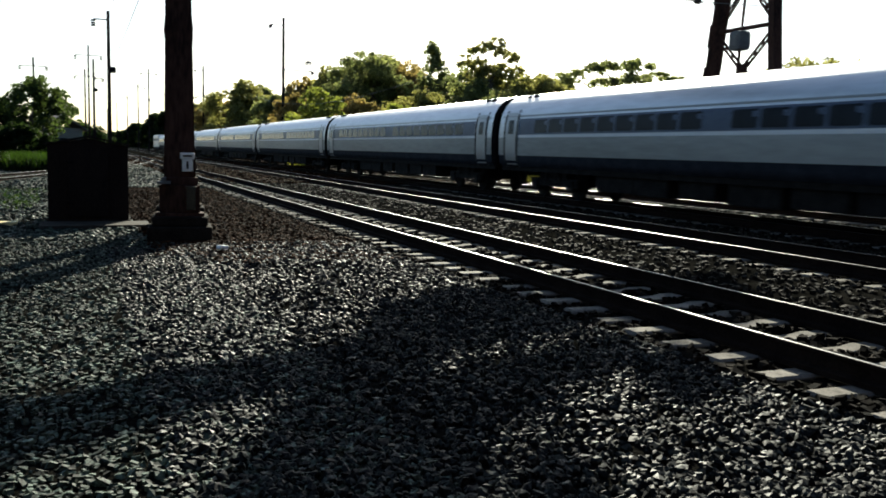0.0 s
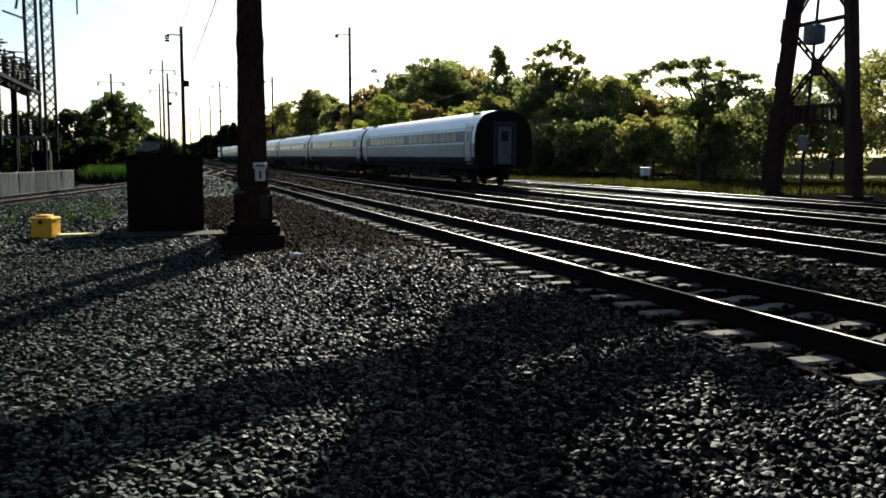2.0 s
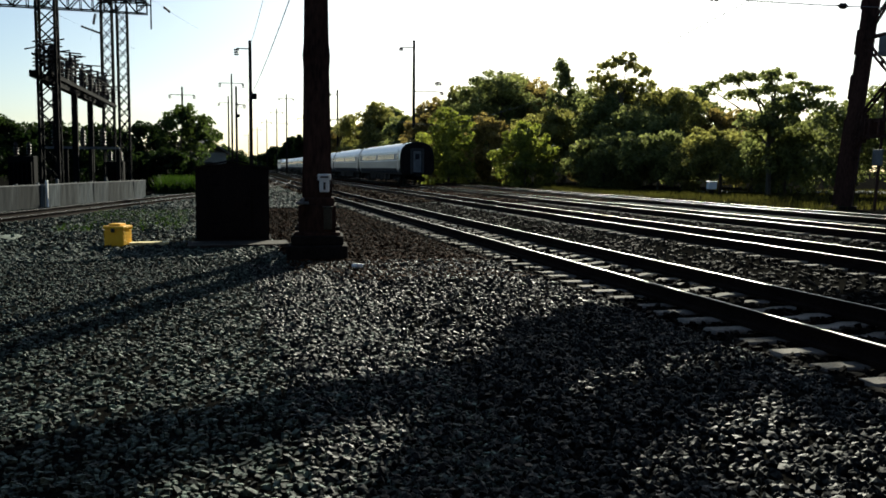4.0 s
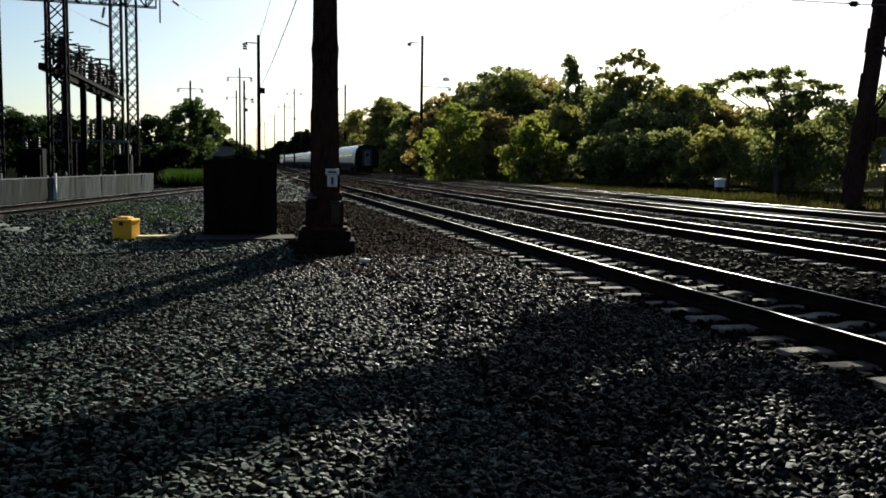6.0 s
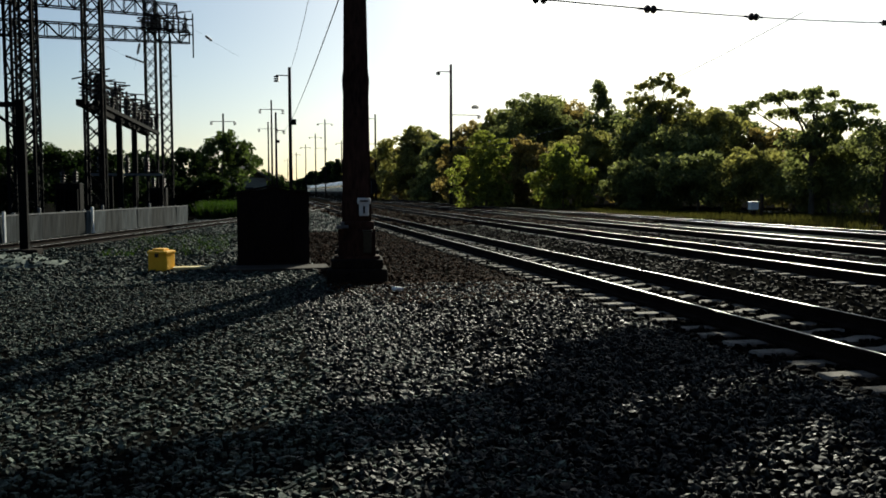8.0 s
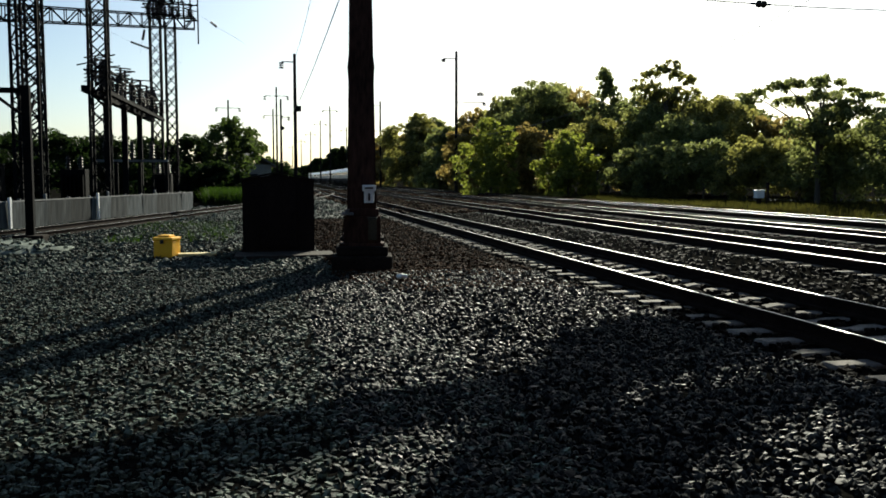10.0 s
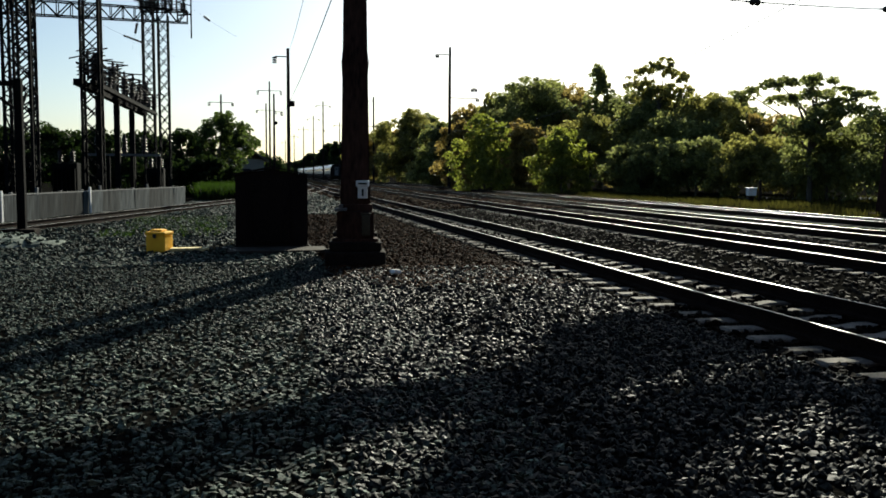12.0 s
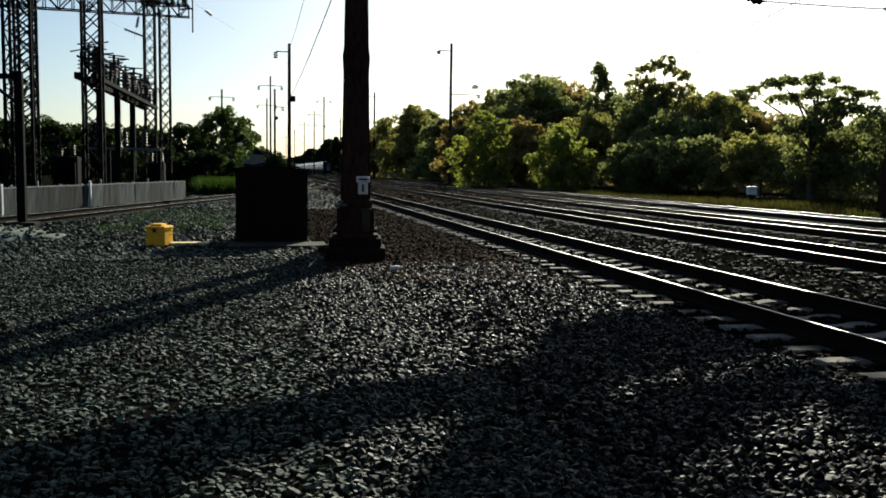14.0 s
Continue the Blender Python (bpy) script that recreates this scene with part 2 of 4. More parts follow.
RAILZ = 0.20                             # top of rail

# ---- ground ----
def ground_height(x, y):
    """Nearly flat railway yard with soft humps; it falls away a little past the last track."""
    h = 0.05 * noise.noise(Vector((x * 0.22, y * 0.22, 0.3))) + 0.02 * noise.noise(Vector((x * 0.9, y * 0.9, 5.0)))
    return h - 0.02 if x < 4.7 or x > 25 else h * 0.25 - 0.035


def make_ground():
    xs = [-3000, -800, -250, -90, -45, -25] + [x * 0.5 - 16 for x in range(0, 85)] + [29, 34, 42, 60, 100, 250, 800, 3000]
    ys = [-2000, -300, -60, -20] + [y * 0.5 - 6 for y in range(0, 90)] + [42, 46, 52, 60, 70, 85, 105, 130, 170, 230, 320, 500, 900, 1800, 4000]
    v = [(x, y, ground_height(x, y)) for y in ys for x in xs]
    n = len(xs)
    f = [(j * n + i, j * n + i + 1, (j + 1) * n + i + 1, (j + 1) * n + i) for j in range(len(ys) - 1) for i in range(n - 1)]
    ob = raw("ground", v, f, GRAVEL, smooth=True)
    tagged(ob, "crushed-stone ground of the railway yard, gap shade put in its colour", "ground", kind="structure")


make_ground()


def stone_shapes(count, round_ones):
    """A few unit stones, chipped and squashed: rounder ones near the camera, angular ones elsewhere."""
    base = bmesh.new()
    if round_ones:
        bmesh.ops.create_icosphere(base, subdivisions=1, radius=0.5)
    else:
        bmesh.ops.create_cube(base, size=0.8)
    v0 = np.array([v.co[:] for v in base.verts])
    f0 = np.array([[q.index for q in f.verts] for f in base.faces])
    base.free()
    rng = np.random.default_rng(4)
    return [v0 * rng.uniform(0.62, 1.15, (len(v0), 1)) + rng.uniform(-0.08, 0.08, v0.shape) for _ in range(count)], f0


def stone_field(name, label, count, area, size, seed, material=STONE, skip=None, lift=None):
    rng = np.random.default_rng(seed)
    shapes, f0 = stone_shapes(14, name == "ballast")
    vs, fs, at = [], [], 0
    single, made = [], 0
    x0, x1, y0, y1 = area
    for i in range(count):
        # denser where the yard lies near the camera
        y = y0 + (y1 - y0) * rng.random() ** 1.5
        x = x0 + (x1 - x0) * rng.random()
        if skip and skip(x, y):
            continue
        s = rng.uniform(*size)
        a, b = rng.uniform(0, 6.28), rng.uniform(-0.5, 0.5)
        v = shapes[i % 14] * (s * rng.uniform(0.9, 1.5), s * rng.uniform(0.7, 1.0), s * rng.uniform(0.65, 1.1))
        c, d = math.cos(b), math.sin(b)
        v = np.stack([v[:, 0] * c - v[:, 2] * d, v[:, 1], v[:, 0] * d + v[:, 2] * c], 1)
        c, d = math.cos(a), math.sin(a)
        v = np.stack([v[:, 0] * c - v[:, 1] * d, v[:, 0] * d + v[:, 1] * c, v[:, 2]], 1)
        if name == "ballast" and 0.9 < x < 3.1 and 4.6 < y < 6.6 and made < 300:
            # the stones of this stretch lie loose, one by one
            if len(single) < 14:
                single.append(raw("stone", v, f0, material, bpy.data.objects["ground"]))
                o = single[-1]
            else:
                o = shared("stone", single[made % 14], bpy.data.objects["ground"])
            o.matrix_basis = pose(x, y, ground_height(x, y) + s * 0.2, 0, 0, 0 if made < 14 else math.degrees(a))
            made += 1
            continue
        vs.append(v + (x, y, (lift(x, y) if lift else ground_height(x, y)) + s * 0.2))
        fs.append(f0 + at)
        at += len(v)
    ob = raw(name, np.concatenate(vs), np.concatenate(fs), material)
    return tagged(ob, label, "gravel", kind="stuff")


def on_track(x, y):
    return any(abs(x - c - bend(y)) < 1.45 for c in TRACKS)


stone_field("near_gravel", "grey gravel stones underfoot and behind", 9000, (-7.0, 5.0, -6.0, 3.4), (0.03, 0.07), 18)


def pile_top(x, y):
    return -0.03 + 0.28 * math.sqrt(max(0.0, 1 - ((x + 6.6) / 1.9) ** 2 - ((y - 22.8) / 1.5) ** 2))


def on_tie(x, y):
    """True over a tie or a rail, which the ballast leaves bare."""
    k = (y - 2.4 + 0.305) % 0.61 - 0.305
    for c in TRACKS:
        d = abs(x - c - bend(y))
        if d < 1.30 and (abs(k) < 0.12 or abs(d - GAUGE) < 0.12):
            return True
    return False


stone_field("ballast", "coarse grey ballast stones beside the track, shade put in their colour", 19000, (0.5, 5.3, 3.2, 16.0), (0.04, 0.085), 11, BALLAST, on_track)
stone_field("gravel", "small grey gravel stones of the yard", 50000, (-7.0, 1.9, 3.2, 19.0), (0.022, 0.055), 12)
stone_field("yard_gravel", "grey gravel stones of the farther yard", 22000, (-13.0, 1.2, 17.0, 44.0), (0.05, 0.10), 14)
stone_field("stained_ballast", "rust-brown stained stones beside the column and track", 22000, (1.2, 5.2, 11.0, 46.0), (0.035, 0.075), 15, BROWNSTONE,
            lambda x, y: on_track(x, y) or y < 14.2 + 3.5 * noise.noise(Vector((x * 1.1, y * 0.7, 2.0))) + 1.2 * noise.noise(Vector((x * 5, y * 5, 7.0))))
stone_field("track_ballast", "dark ballast stones between the rails, rail shadow put in their colour", 30000, (4.9, 18.4, 4.0, 46.0), (0.05, 0.10), 13, BEDSTONE,
            lambda x, y: on_tie(x, y) or not on_track(x, y))
stone_field("verge_ballast", "grey-brown ballast stones between the tracks", 16000, (7.5, 21.0, 6.0, 46.0), (0.05, 0.10), 19, VERGESTONE, on_track)
stone_field("far_ballast", "brown ballast stones along the distant tracks", 15000, (5.0, 26.0, 44.0, 130.0), (0.10, 0.22), 20, BROWNSTONE,
            lambda x, y: min(abs(abs(x - c - bend(y)) - GAUGE) for c in TRACKS) < 0.18)
stone_field("far_gravel", "grey gravel of the yard towards the junction", 9000, (-4.0, 5.0, 38.0, 80.0), (0.09, 0.16), 16)

stone_field("pile_stones", "loose crushed stones lying over the low pile", 500, (-8.5, -4.7, 21.3, 24.3), (0.05, 0.09), 17,
            skip=lambda x, y: ((x + 6.6) / 1.9) ** 2 + ((y - 22.8) / 1.5) ** 2 > 1, lift=pile_top)
# unseen dark wall added behind the camera to hold back sky fill light
wb = bmesh.new()
bmesh.ops.create_cube(wb, size=1, matrix=Matrix.Translation((0, -7.3, 6.0)) @ Matrix.Diagonal((90, 0.6, 13, 1)))
wall_me = bpy.data.meshes.new("fill_blocker_wall")
wb.to_mesh(wall_me)
wb.free()
wall_me.materials.append(BLOCKERWALL)
tagged(new("fill_blocker_wall", wall_me), "plain dark wall added unseen behind the yard to block sky light", "wall", kind="structure")

# ---- tracks ----
RAIL_PROFILE = [(-0.07, -0.20), (0.07, -0.20), (0.07, -0.155), (0.012, -0.135), (0.010, -0.045), (0.036, -0.03), (0.034, -0.002),
                (-0.034, -0.002), (-0.036, -0.03), (-0.010, -0.045), (-0.012, -0.135), (-0.07, -0.155)]
YS = [-30, -10] + list(range(0, 200, 10)) + list(range(200, 900, 25))


def rail_mesh(name, off, parent, ys=YS, line=None, z=RAILZ):
    """A rail: dark web and foot, and its worn bright head as a part of it."""
    place = line or (lambda y: (off + bend(y), y))
    k = len(RAIL_PROFILE)
    v = [(place(y)[0] + px, place(y)[1], z + pz) for y in ys for px, pz in RAIL_PROFILE]
    f = [(j * k + i, j * k + (i + 1) % k, (j + 1) * k + (i + 1) % k, (j + 1) * k + i) for j in range(len(ys) - 1) for i in range(k)]
    rail = raw(name, v, f, RAIL, parent)
    top = [(-0.021, -0.010), (0.021, -0.010), (0.017, -0.001), (0.009, 0.002), (-0.009, 0.002), (-0.017, -0.001)]
    k = len(top)
    v = [(place(y)[0] + px, place(y)[1], z + pz) for y in ys for px, pz in top]
    f = [(j * k + i, j * k + (i + 1) % k, (j + 1) * k + (i + 1) % k, (j + 1) * k + i) for j in range(len(ys) - 1) for i in range(k)]
    raw("rail_head", v, f, RAILTOP, rail, "bright worn rail head")
    return rail


def tie_bm():
    """A concrete tie with sloped shoulders, low in the middle."""
    bm = bmesh.new()
    sec = [(-1.3, 0.0), (-1.28, 0.03), (-0.45, 0.03), (-0.3, 0.005), (0.3, 0.005), (0.45, 0.03), (1.28, 0.03), (1.3, 0.0)]
    rows = []
    for y, dz in ((-0.13, -0.02), (-0.10, 0.0), (0.10, 0.0), (0.13, -0.02)):
        rows.append([bm.verts.new((x, y, z + dz)) for x, z in sec] + [bm.verts.new((1.3, y, -0.18)), bm.verts.new((-1.3, y, -0.18))])
    n = len(rows[0])
    for a, b in zip(rows, rows[1:]):
        for i in range(n):
            bm.faces.new((a[i], a[(i + 1) % n], b[(i + 1) % n], b[i]))
    bm.faces.new(rows[0])
    bm.faces.new(rows[-1][::-1])
    bmesh.ops.recalc_face_normals(bm, faces=bm.faces)
    return bm


TIE = None


def make_track(c, near_to):
    global TIE
    track = thing("railway_track", "standard-gauge railway track with bright steel rails on concrete ties", "railway track", group="main line tracks")
    for s in (-GAUGE, GAUGE):
        rail_mesh("rail", c + s, track)
    y, far = 2.4, []
    rng = random.Random(int(c * 10))
    while y < 150:
        m = pose(c + bend(y) + rng.uniform(-0.03, 0.03), y, rng.uniform(-0.045, -0.022), 0, 0, rng.uniform(-0.8, 0.8))
        if y < near_to:
            if TIE is None:
                TIE = part("tie", tie_bm(), CONCRETE, track)
                TIE.matrix_basis = m
            else:
                shared("tie", TIE, track, m)
        else:
            far.append(m)
        y += 0.61
    tb = tie_bm()
    v0 = np.array([v.co[:] for v in tb.verts])
    tb.verts.index_update()
    f0 = [[q.index for q in f.verts] for f in tb.faces]
    tb.free()
    vs, fs = [], []
    for i, m in enumerate(far):
        vs.append(v0 + np.array(m.translation))
        fs += [[q + i * len(v0) for q in f] for f in f0]
    far_ob = raw("far_tie_row", np.concatenate(vs).tolist(), fs, CONCRETE, track)
    far_ob["kind"] = "stuff"
    return track


for c in TRACKS:
    make_track(c, 62)


def siding_line(off):
    """The siding runs in from the yard's far side and joins the main line."""
    a, b = Vector((-9.7 + off, 20.0)), Vector((0.35 + off, 62.0))
    def place(y):
        k = (y - 20) / 42
        if k <= 1:
            p = a.lerp(b, k)
            return p.x, p.y
        t = (y - 62) / 40
        return b.x + 9.57 * t - 3.6 * t * t, y
    return place


siding = thing("siding_track", "rusty siding track beside the low fence wall", "railway track")
for off in (0.0, 1.505):
    rail_mesh("rail", 0, siding, ys=[14, 20, 26, 32, 38, 44, 50, 56, 62, 70, 78, 86, 94, 102], line=siding_line(off), z=0.17)


# ---- trees ----
def crown_mesh(name, blobs, leaves, size, seed, material, parent):
    """Leaves as small blades on the outside of many tufts, which sit on the lobes of the crown."""
    rng = np.random.default_rng(seed)
    tufts = []
    for x, y, z, r, h in blobs:
        for _ in range(15):
            d = rng.normal(size=3)
            d[2] = d[2] * 0.8 + 0.35
            d /= np.linalg.norm(d)
            k = rng.uniform(0.62, 1.05)
            tr = rng.uniform(0.20, 0.42)
            tufts.append((x + d[0] * r * k, y + d[1] * r * k, z + d[2] * h * k, r * tr, (r * 0.45 + h * 0.55) * tr * 0.85))
    tf = np.array(tufts)
    w = tf[:, 3] * (tf[:, 3] + tf[:, 4])
    pick = rng.choice(len(tf), leaves, p=w / w.sum())
    bl = tf[pick]
    d = rng.normal(size=(leaves, 3))
    d[:, 2] += 0.25
    d /= np.linalg.norm(d, axis=1, keepdims=True)
    r = 1.12 - 0.5 * rng.random(leaves) ** 1.6
    c = bl[:, :3] + d * r[:, None] * bl[:, [3, 3, 4]]
    n = d + 0.55 * rng.normal(size=(leaves, 3))
    n /= np.linalg.norm(n, axis=1, keepdims=True)
    u = np.cross(n, rng.normal(size=(leaves, 3)))
    u /= np.linalg.norm(u, axis=1, keepdims=True)
    t = np.cross(n, u)
    s = size * rng.uniform(0.5, 1.3, (leaves, 1))
    p = np.stack([c - u * s, c + t * s * 0.55, c + u * s, c - t * s * 0.55], 1).reshape(-1, 3)
    p[:, 2] = np.maximum(p[:, 2], 0.05)
    f = np.arange(leaves * 4).reshape(-1, 4)
    return raw(name, p, f, material, parent)


def trunk_mesh(parent, h, r, blobs, seed):
    rng = random.Random(seed)
    bm = bmesh.new()
    p, rr = Vector((0, 0, -0.15)), r
    steps = 5
    for i in range(steps):
        q = Vector((rng.uniform(-0.12, 0.12) * h * 0.15, rng.uniform(-0.12, 0.12) * h * 0.15, h * (i + 1) / steps))
        rod(bm, p, q, rr, rr * 0.82, 9)
        p, rr = q, rr * 0.82
    for b in blobs:
        k = rng.uniform(0.45, 0.9)
        st = Vector((0, 0, h * k))
        mid = st.lerp(Vector(b[:3]), 0.5) + Vector((0, 0, 0.1 * h))
        rod(bm, st, mid, r * 0.42, r * 0.28, 6)
        rod(bm, mid, Vector(b[:3]), r * 0.28, r * 0.1, 6)
    return part("trunk", bm, BARK, parent)


def tree(x, y, h, wide, seed, material=LEAF, label="broad green deciduous tree behind the tracks", leaves=2600, size=0.28,
         low=0.15, lobes=12, group="trees along the railway", name="tree", tall=1.0):
    rng = random.Random(seed)
    t = thing(name, label, "tree", pose(x, y, ground_height(x, y), 0, 0, rng.uniform(0, 360)), group)
    blobs = []
    for i in range(lobes):
        k = low + (0.93 - low) * (i + 0.5) / lobes
        spread = math.sin(math.pi * min(1.0, max(0.05, (k - low + 0.22) / (1.16 - low)))) ** 0.7 * wide * 0.8
        a = i * 2.4 + rng.uniform(-0.4, 0.4)
        q = spread * rng.uniform(0.45, 1.0)
        br = wide * rng.uniform(0.36, 0.52) * (0.75 if k > 0.8 else 1)
        blobs.append((q * math.cos(a), q * math.sin(a), h * k, br, min(br * 0.85 * tall, h * (1 - k) * 1.02 + 0.3)))
    blobs.append((0, 0, h * 0.82, wide * 0.3, h * 0.17))
    trunk_mesh(t, h * 0.72, max(0.12, h * 0.02), blobs[:6], seed)
    crown_mesh("crown", blobs, int(leaves * 3.8), size * 0.66, seed, material, t)
    return t


def at(az, dist):
    return dist * math.sin(radians(az)), dist * math.cos(radians(az))


def height_for(el, dist):
    return 1.75 + dist * math.tan(radians(el))


# azimuth, distance, top elevation, half-width, leaf
SHRUBS = [
    (14.6, 92, 3.6, 3.6, LEAFPALE), (19.6, 84, 2.75, 3.4, LEAFPALE), (17.2, 98, 3.2, 4.0, LEAF), (24.6, 82, 1.9, 3.6, LEAF),
    (21.4, 96, 3.6, 5.0, LEAF), (24.8, 96, 4.4, 5.0, LEAF),
]
HILL = [
    (13.0, 112, 3.3, 4.0, LEAF), (18.0, 118, 6.15, 7.2, LEAF), (15.6, 132, 5.0, 6.0, LEAF), (22.1, 112, 6.8, 2.8, LEAFDEEP),
    (20.6, 122, 5.3, 5.5, LEAF), (23.4, 105, 5.2, 4.6, LEAF), (25.4, 100, 5.3, 4.6, LEAF), (16.8, 126, 5.6, 6.5, LEAF),
    (19.4, 126, 6.0, 6.0, LEAF), (27.6, 104, 4.7, 4.6, LEAF),
]
PARK = [
    (28.6, 92, 5.0, 5.4, LEAF), (30.4, 96, 4.7, 4.4, LEAF), (32.6, 92, 3.5, 4.6, LEAF), (28.0, 78, 2.2, 3.8, LEAF),
    (31.2, 74, 2.3, 3.4, LEAF), (35.6, 68, 2.5, 3.6, LEAF), (39.0, 66, 3.9, 4.4, LEAFDEEP), (42.2, 70, 5.0, 4.6, LEAFDEEP),
    (46.0, 60, 5.8, 4.8, LEAF), (50.0, 60, 5.5, 4.8, LEAF), (34.4, 84, 3.4, 3.6, LEAF), (26.8, 88, 3.6, 5.0, LEAF),
    (33.6, 74, 2.2, 4.4, LEAF), (37.2, 82, 3.2, 4.2, LEAF),
]
FAR = [
    (13.9, 150, 4.4, 6.0, LEAF), (10.9, 175, 3.7, 7.0, LEAF), (9.9, 168, 4.05, 6.5, LEAF), (11.7, 150, 3.2, 5.5, LEAF),
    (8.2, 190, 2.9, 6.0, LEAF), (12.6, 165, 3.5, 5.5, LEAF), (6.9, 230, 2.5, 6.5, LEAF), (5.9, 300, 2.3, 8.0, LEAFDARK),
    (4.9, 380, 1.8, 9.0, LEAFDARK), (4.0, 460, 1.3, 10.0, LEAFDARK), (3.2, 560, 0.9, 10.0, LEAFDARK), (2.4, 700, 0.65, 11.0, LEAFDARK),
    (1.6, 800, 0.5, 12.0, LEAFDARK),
]
i = 0
for group in (SHRUBS, HILL, PARK, FAR):
    for az, dist, el, wide, m in group:
        x, y = at(az, dist)
        pale = m is LEAFPALE
        if m is LEAF:
            m = (LEAF, LEAFDEEP, LEAFOLIVE, LEAFDEEP)[i % 4]
        tree(x, y, height_for(el, dist), wide, 100 + i, m,
             "pale yellow-green sunlit shrubby tree beside the tracks" if pale else "broad green deciduous tree in the trackside wood",
             int(min(5000, max(2000, 720 * wide))), min(1.0, 0.1 + 0.0021 * dist),
             low=0.24 if az > 26.5 and dist < 95 else 0.06 if dist < 95 or dist > 140 else 0.12, tall=2.2 if az == 22.1 else 1.0)
        i += 1
# open, airy tree with gaps between its upper limbs
x, y = at(25.6, 98)
airy = thing("airy_tree", "tall airy tree with separate leafy limbs and gaps", "tree", pose(x, y, 0), "trees along the railway")
tops = [(-2.9, 0.3, 11.6, 0.9, 0.8), (-2.0, -0.4, 12.6, 0.9, 0.6), (-0.8, 0.2, 13.2, 1.0, 0.7), (0.4, -0.3, 13.6, 1.0, 0.6), (1.5, 0.3, 12.8, 0.9, 0.7),
        (2.7, -0.2, 12.1, 0.8, 0.8), (3.2, 0.3, 10.9, 0.9, 0.8), (1.6, 0.2, 11.1, 0.9, 0.7), (-1.2, 0.3, 11.2, 1.1, 0.7), (0.2, 0.2, 10.2, 1.6, 1.2), (-2.2, 0, 9.6, 1.4, 1.1),
        (2.2, 0, 9.4, 1.4, 1.1)]
trunk_mesh(airy, 10.0, 0.24, tops, 17)
crown_mesh("crown", tops, 5200, 0.2, 17, LEAF, airy)
# the open tree with flat, spreading limbs
x, y = at(34.6, 66)
spread = thing("spreading_tree", "open tree with flat spreading limbs and gaps", "tree", pose(x, y, 0), "trees along the railway")
k = 66 / 80
fl = [(-5.2, 1.2, 8.6, 1.3, 0.45), (-3.6, -0.6, 9.3, 1.5, 0.4), (-2.4, 0.4, 8.0, 1.3, 0.5), (0.6, 0, 9.7, 1.4, 0.55), (0.3, 0.3, 8.2, 1.5, 0.8), (1.8, -0.8, 7.2, 1.7, 0.8),
      (3.0, 1, 9.0, 1.2, 0.4), (4.4, -0.4, 8.4, 1.2, 0.4), (2.6, 0, 8.0, 1.0, 0.4), (0, 0, 6.3, 2.2, 1.0), (-1.4, 0, 5.4, 2.0, 1.0)]
fl = [(a * k, b * k, 1.75 + (c - 1.75) * k, d * k, e * k) for a, b, c, d, e in fl]
trunk_mesh(spread, 7.0, 0.22, fl, 9)
crown_mesh("crown", fl, 6000, 0.17, 9, LEAFDEEP, spread)

# these trees get their shade from the darker leaf colours
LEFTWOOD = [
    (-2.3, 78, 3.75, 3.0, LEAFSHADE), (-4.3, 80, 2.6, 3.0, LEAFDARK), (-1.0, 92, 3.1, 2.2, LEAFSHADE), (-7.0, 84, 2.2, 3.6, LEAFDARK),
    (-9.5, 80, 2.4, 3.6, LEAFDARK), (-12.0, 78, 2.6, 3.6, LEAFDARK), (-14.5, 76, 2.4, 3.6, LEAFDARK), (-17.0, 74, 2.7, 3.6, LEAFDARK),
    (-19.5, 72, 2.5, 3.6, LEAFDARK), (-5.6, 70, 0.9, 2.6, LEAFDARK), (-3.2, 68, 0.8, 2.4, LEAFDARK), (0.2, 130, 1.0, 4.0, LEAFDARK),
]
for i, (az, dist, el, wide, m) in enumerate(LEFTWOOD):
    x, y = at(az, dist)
    tree(x, y, height_for(el, dist), wide, 300 + i, m, "dark green bushy tree behind the substation and fence, shade in its leaf colour", int(800 * wide), 0.24, low=0.04,
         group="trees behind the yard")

# ---- the passenger train ----
CAR_L, CAR_PITCH = 25.3, 26.0
SIDE = [(1.40, 1.08), (1.52, 1.20), (1.565, 1.5), (1.58, 1.95), (1.575, 2.35), (1.545, 2.72), (1.46, 3.08), (1.30, 3.38), (1.06, 3.62), (0.74, 3.77), (0.38, 3.85), (0.0, 3.87)]


def side_x(z):
    for (xa, za), (xb, zb) in zip(SIDE, SIDE[1:]):
        if za <= z <= zb:
            return xa + (xb - xa) * (z - za) / (zb - za)
    return SIDE[0][0]


def shell(name, pts, y0, y1, material, parent, label="", smooth=True):
    k = len(pts)
    ys = [y0 + (y1 - y0) * i / 8 for i in range(9)]
    v = [(x, y, z) for y in ys for x, z in pts]
    f = [(j * k + i, j * k + i + 1, (j + 1) * k + i + 1, (j + 1) * k + i) for j in range(8) for i in range(k - 1)]
    return raw(name, v, f, material, parent, label, smooth)


def arc(z0, z1, out=0.0, n=5):
    return [(side_x(z0 + (z1 - z0) * i / n) + out, z0 + (z1 - z0) * i / n) for i in range(n + 1)]


def both(pts):
    return [(-x, z) for x, z in pts], pts[::-1]


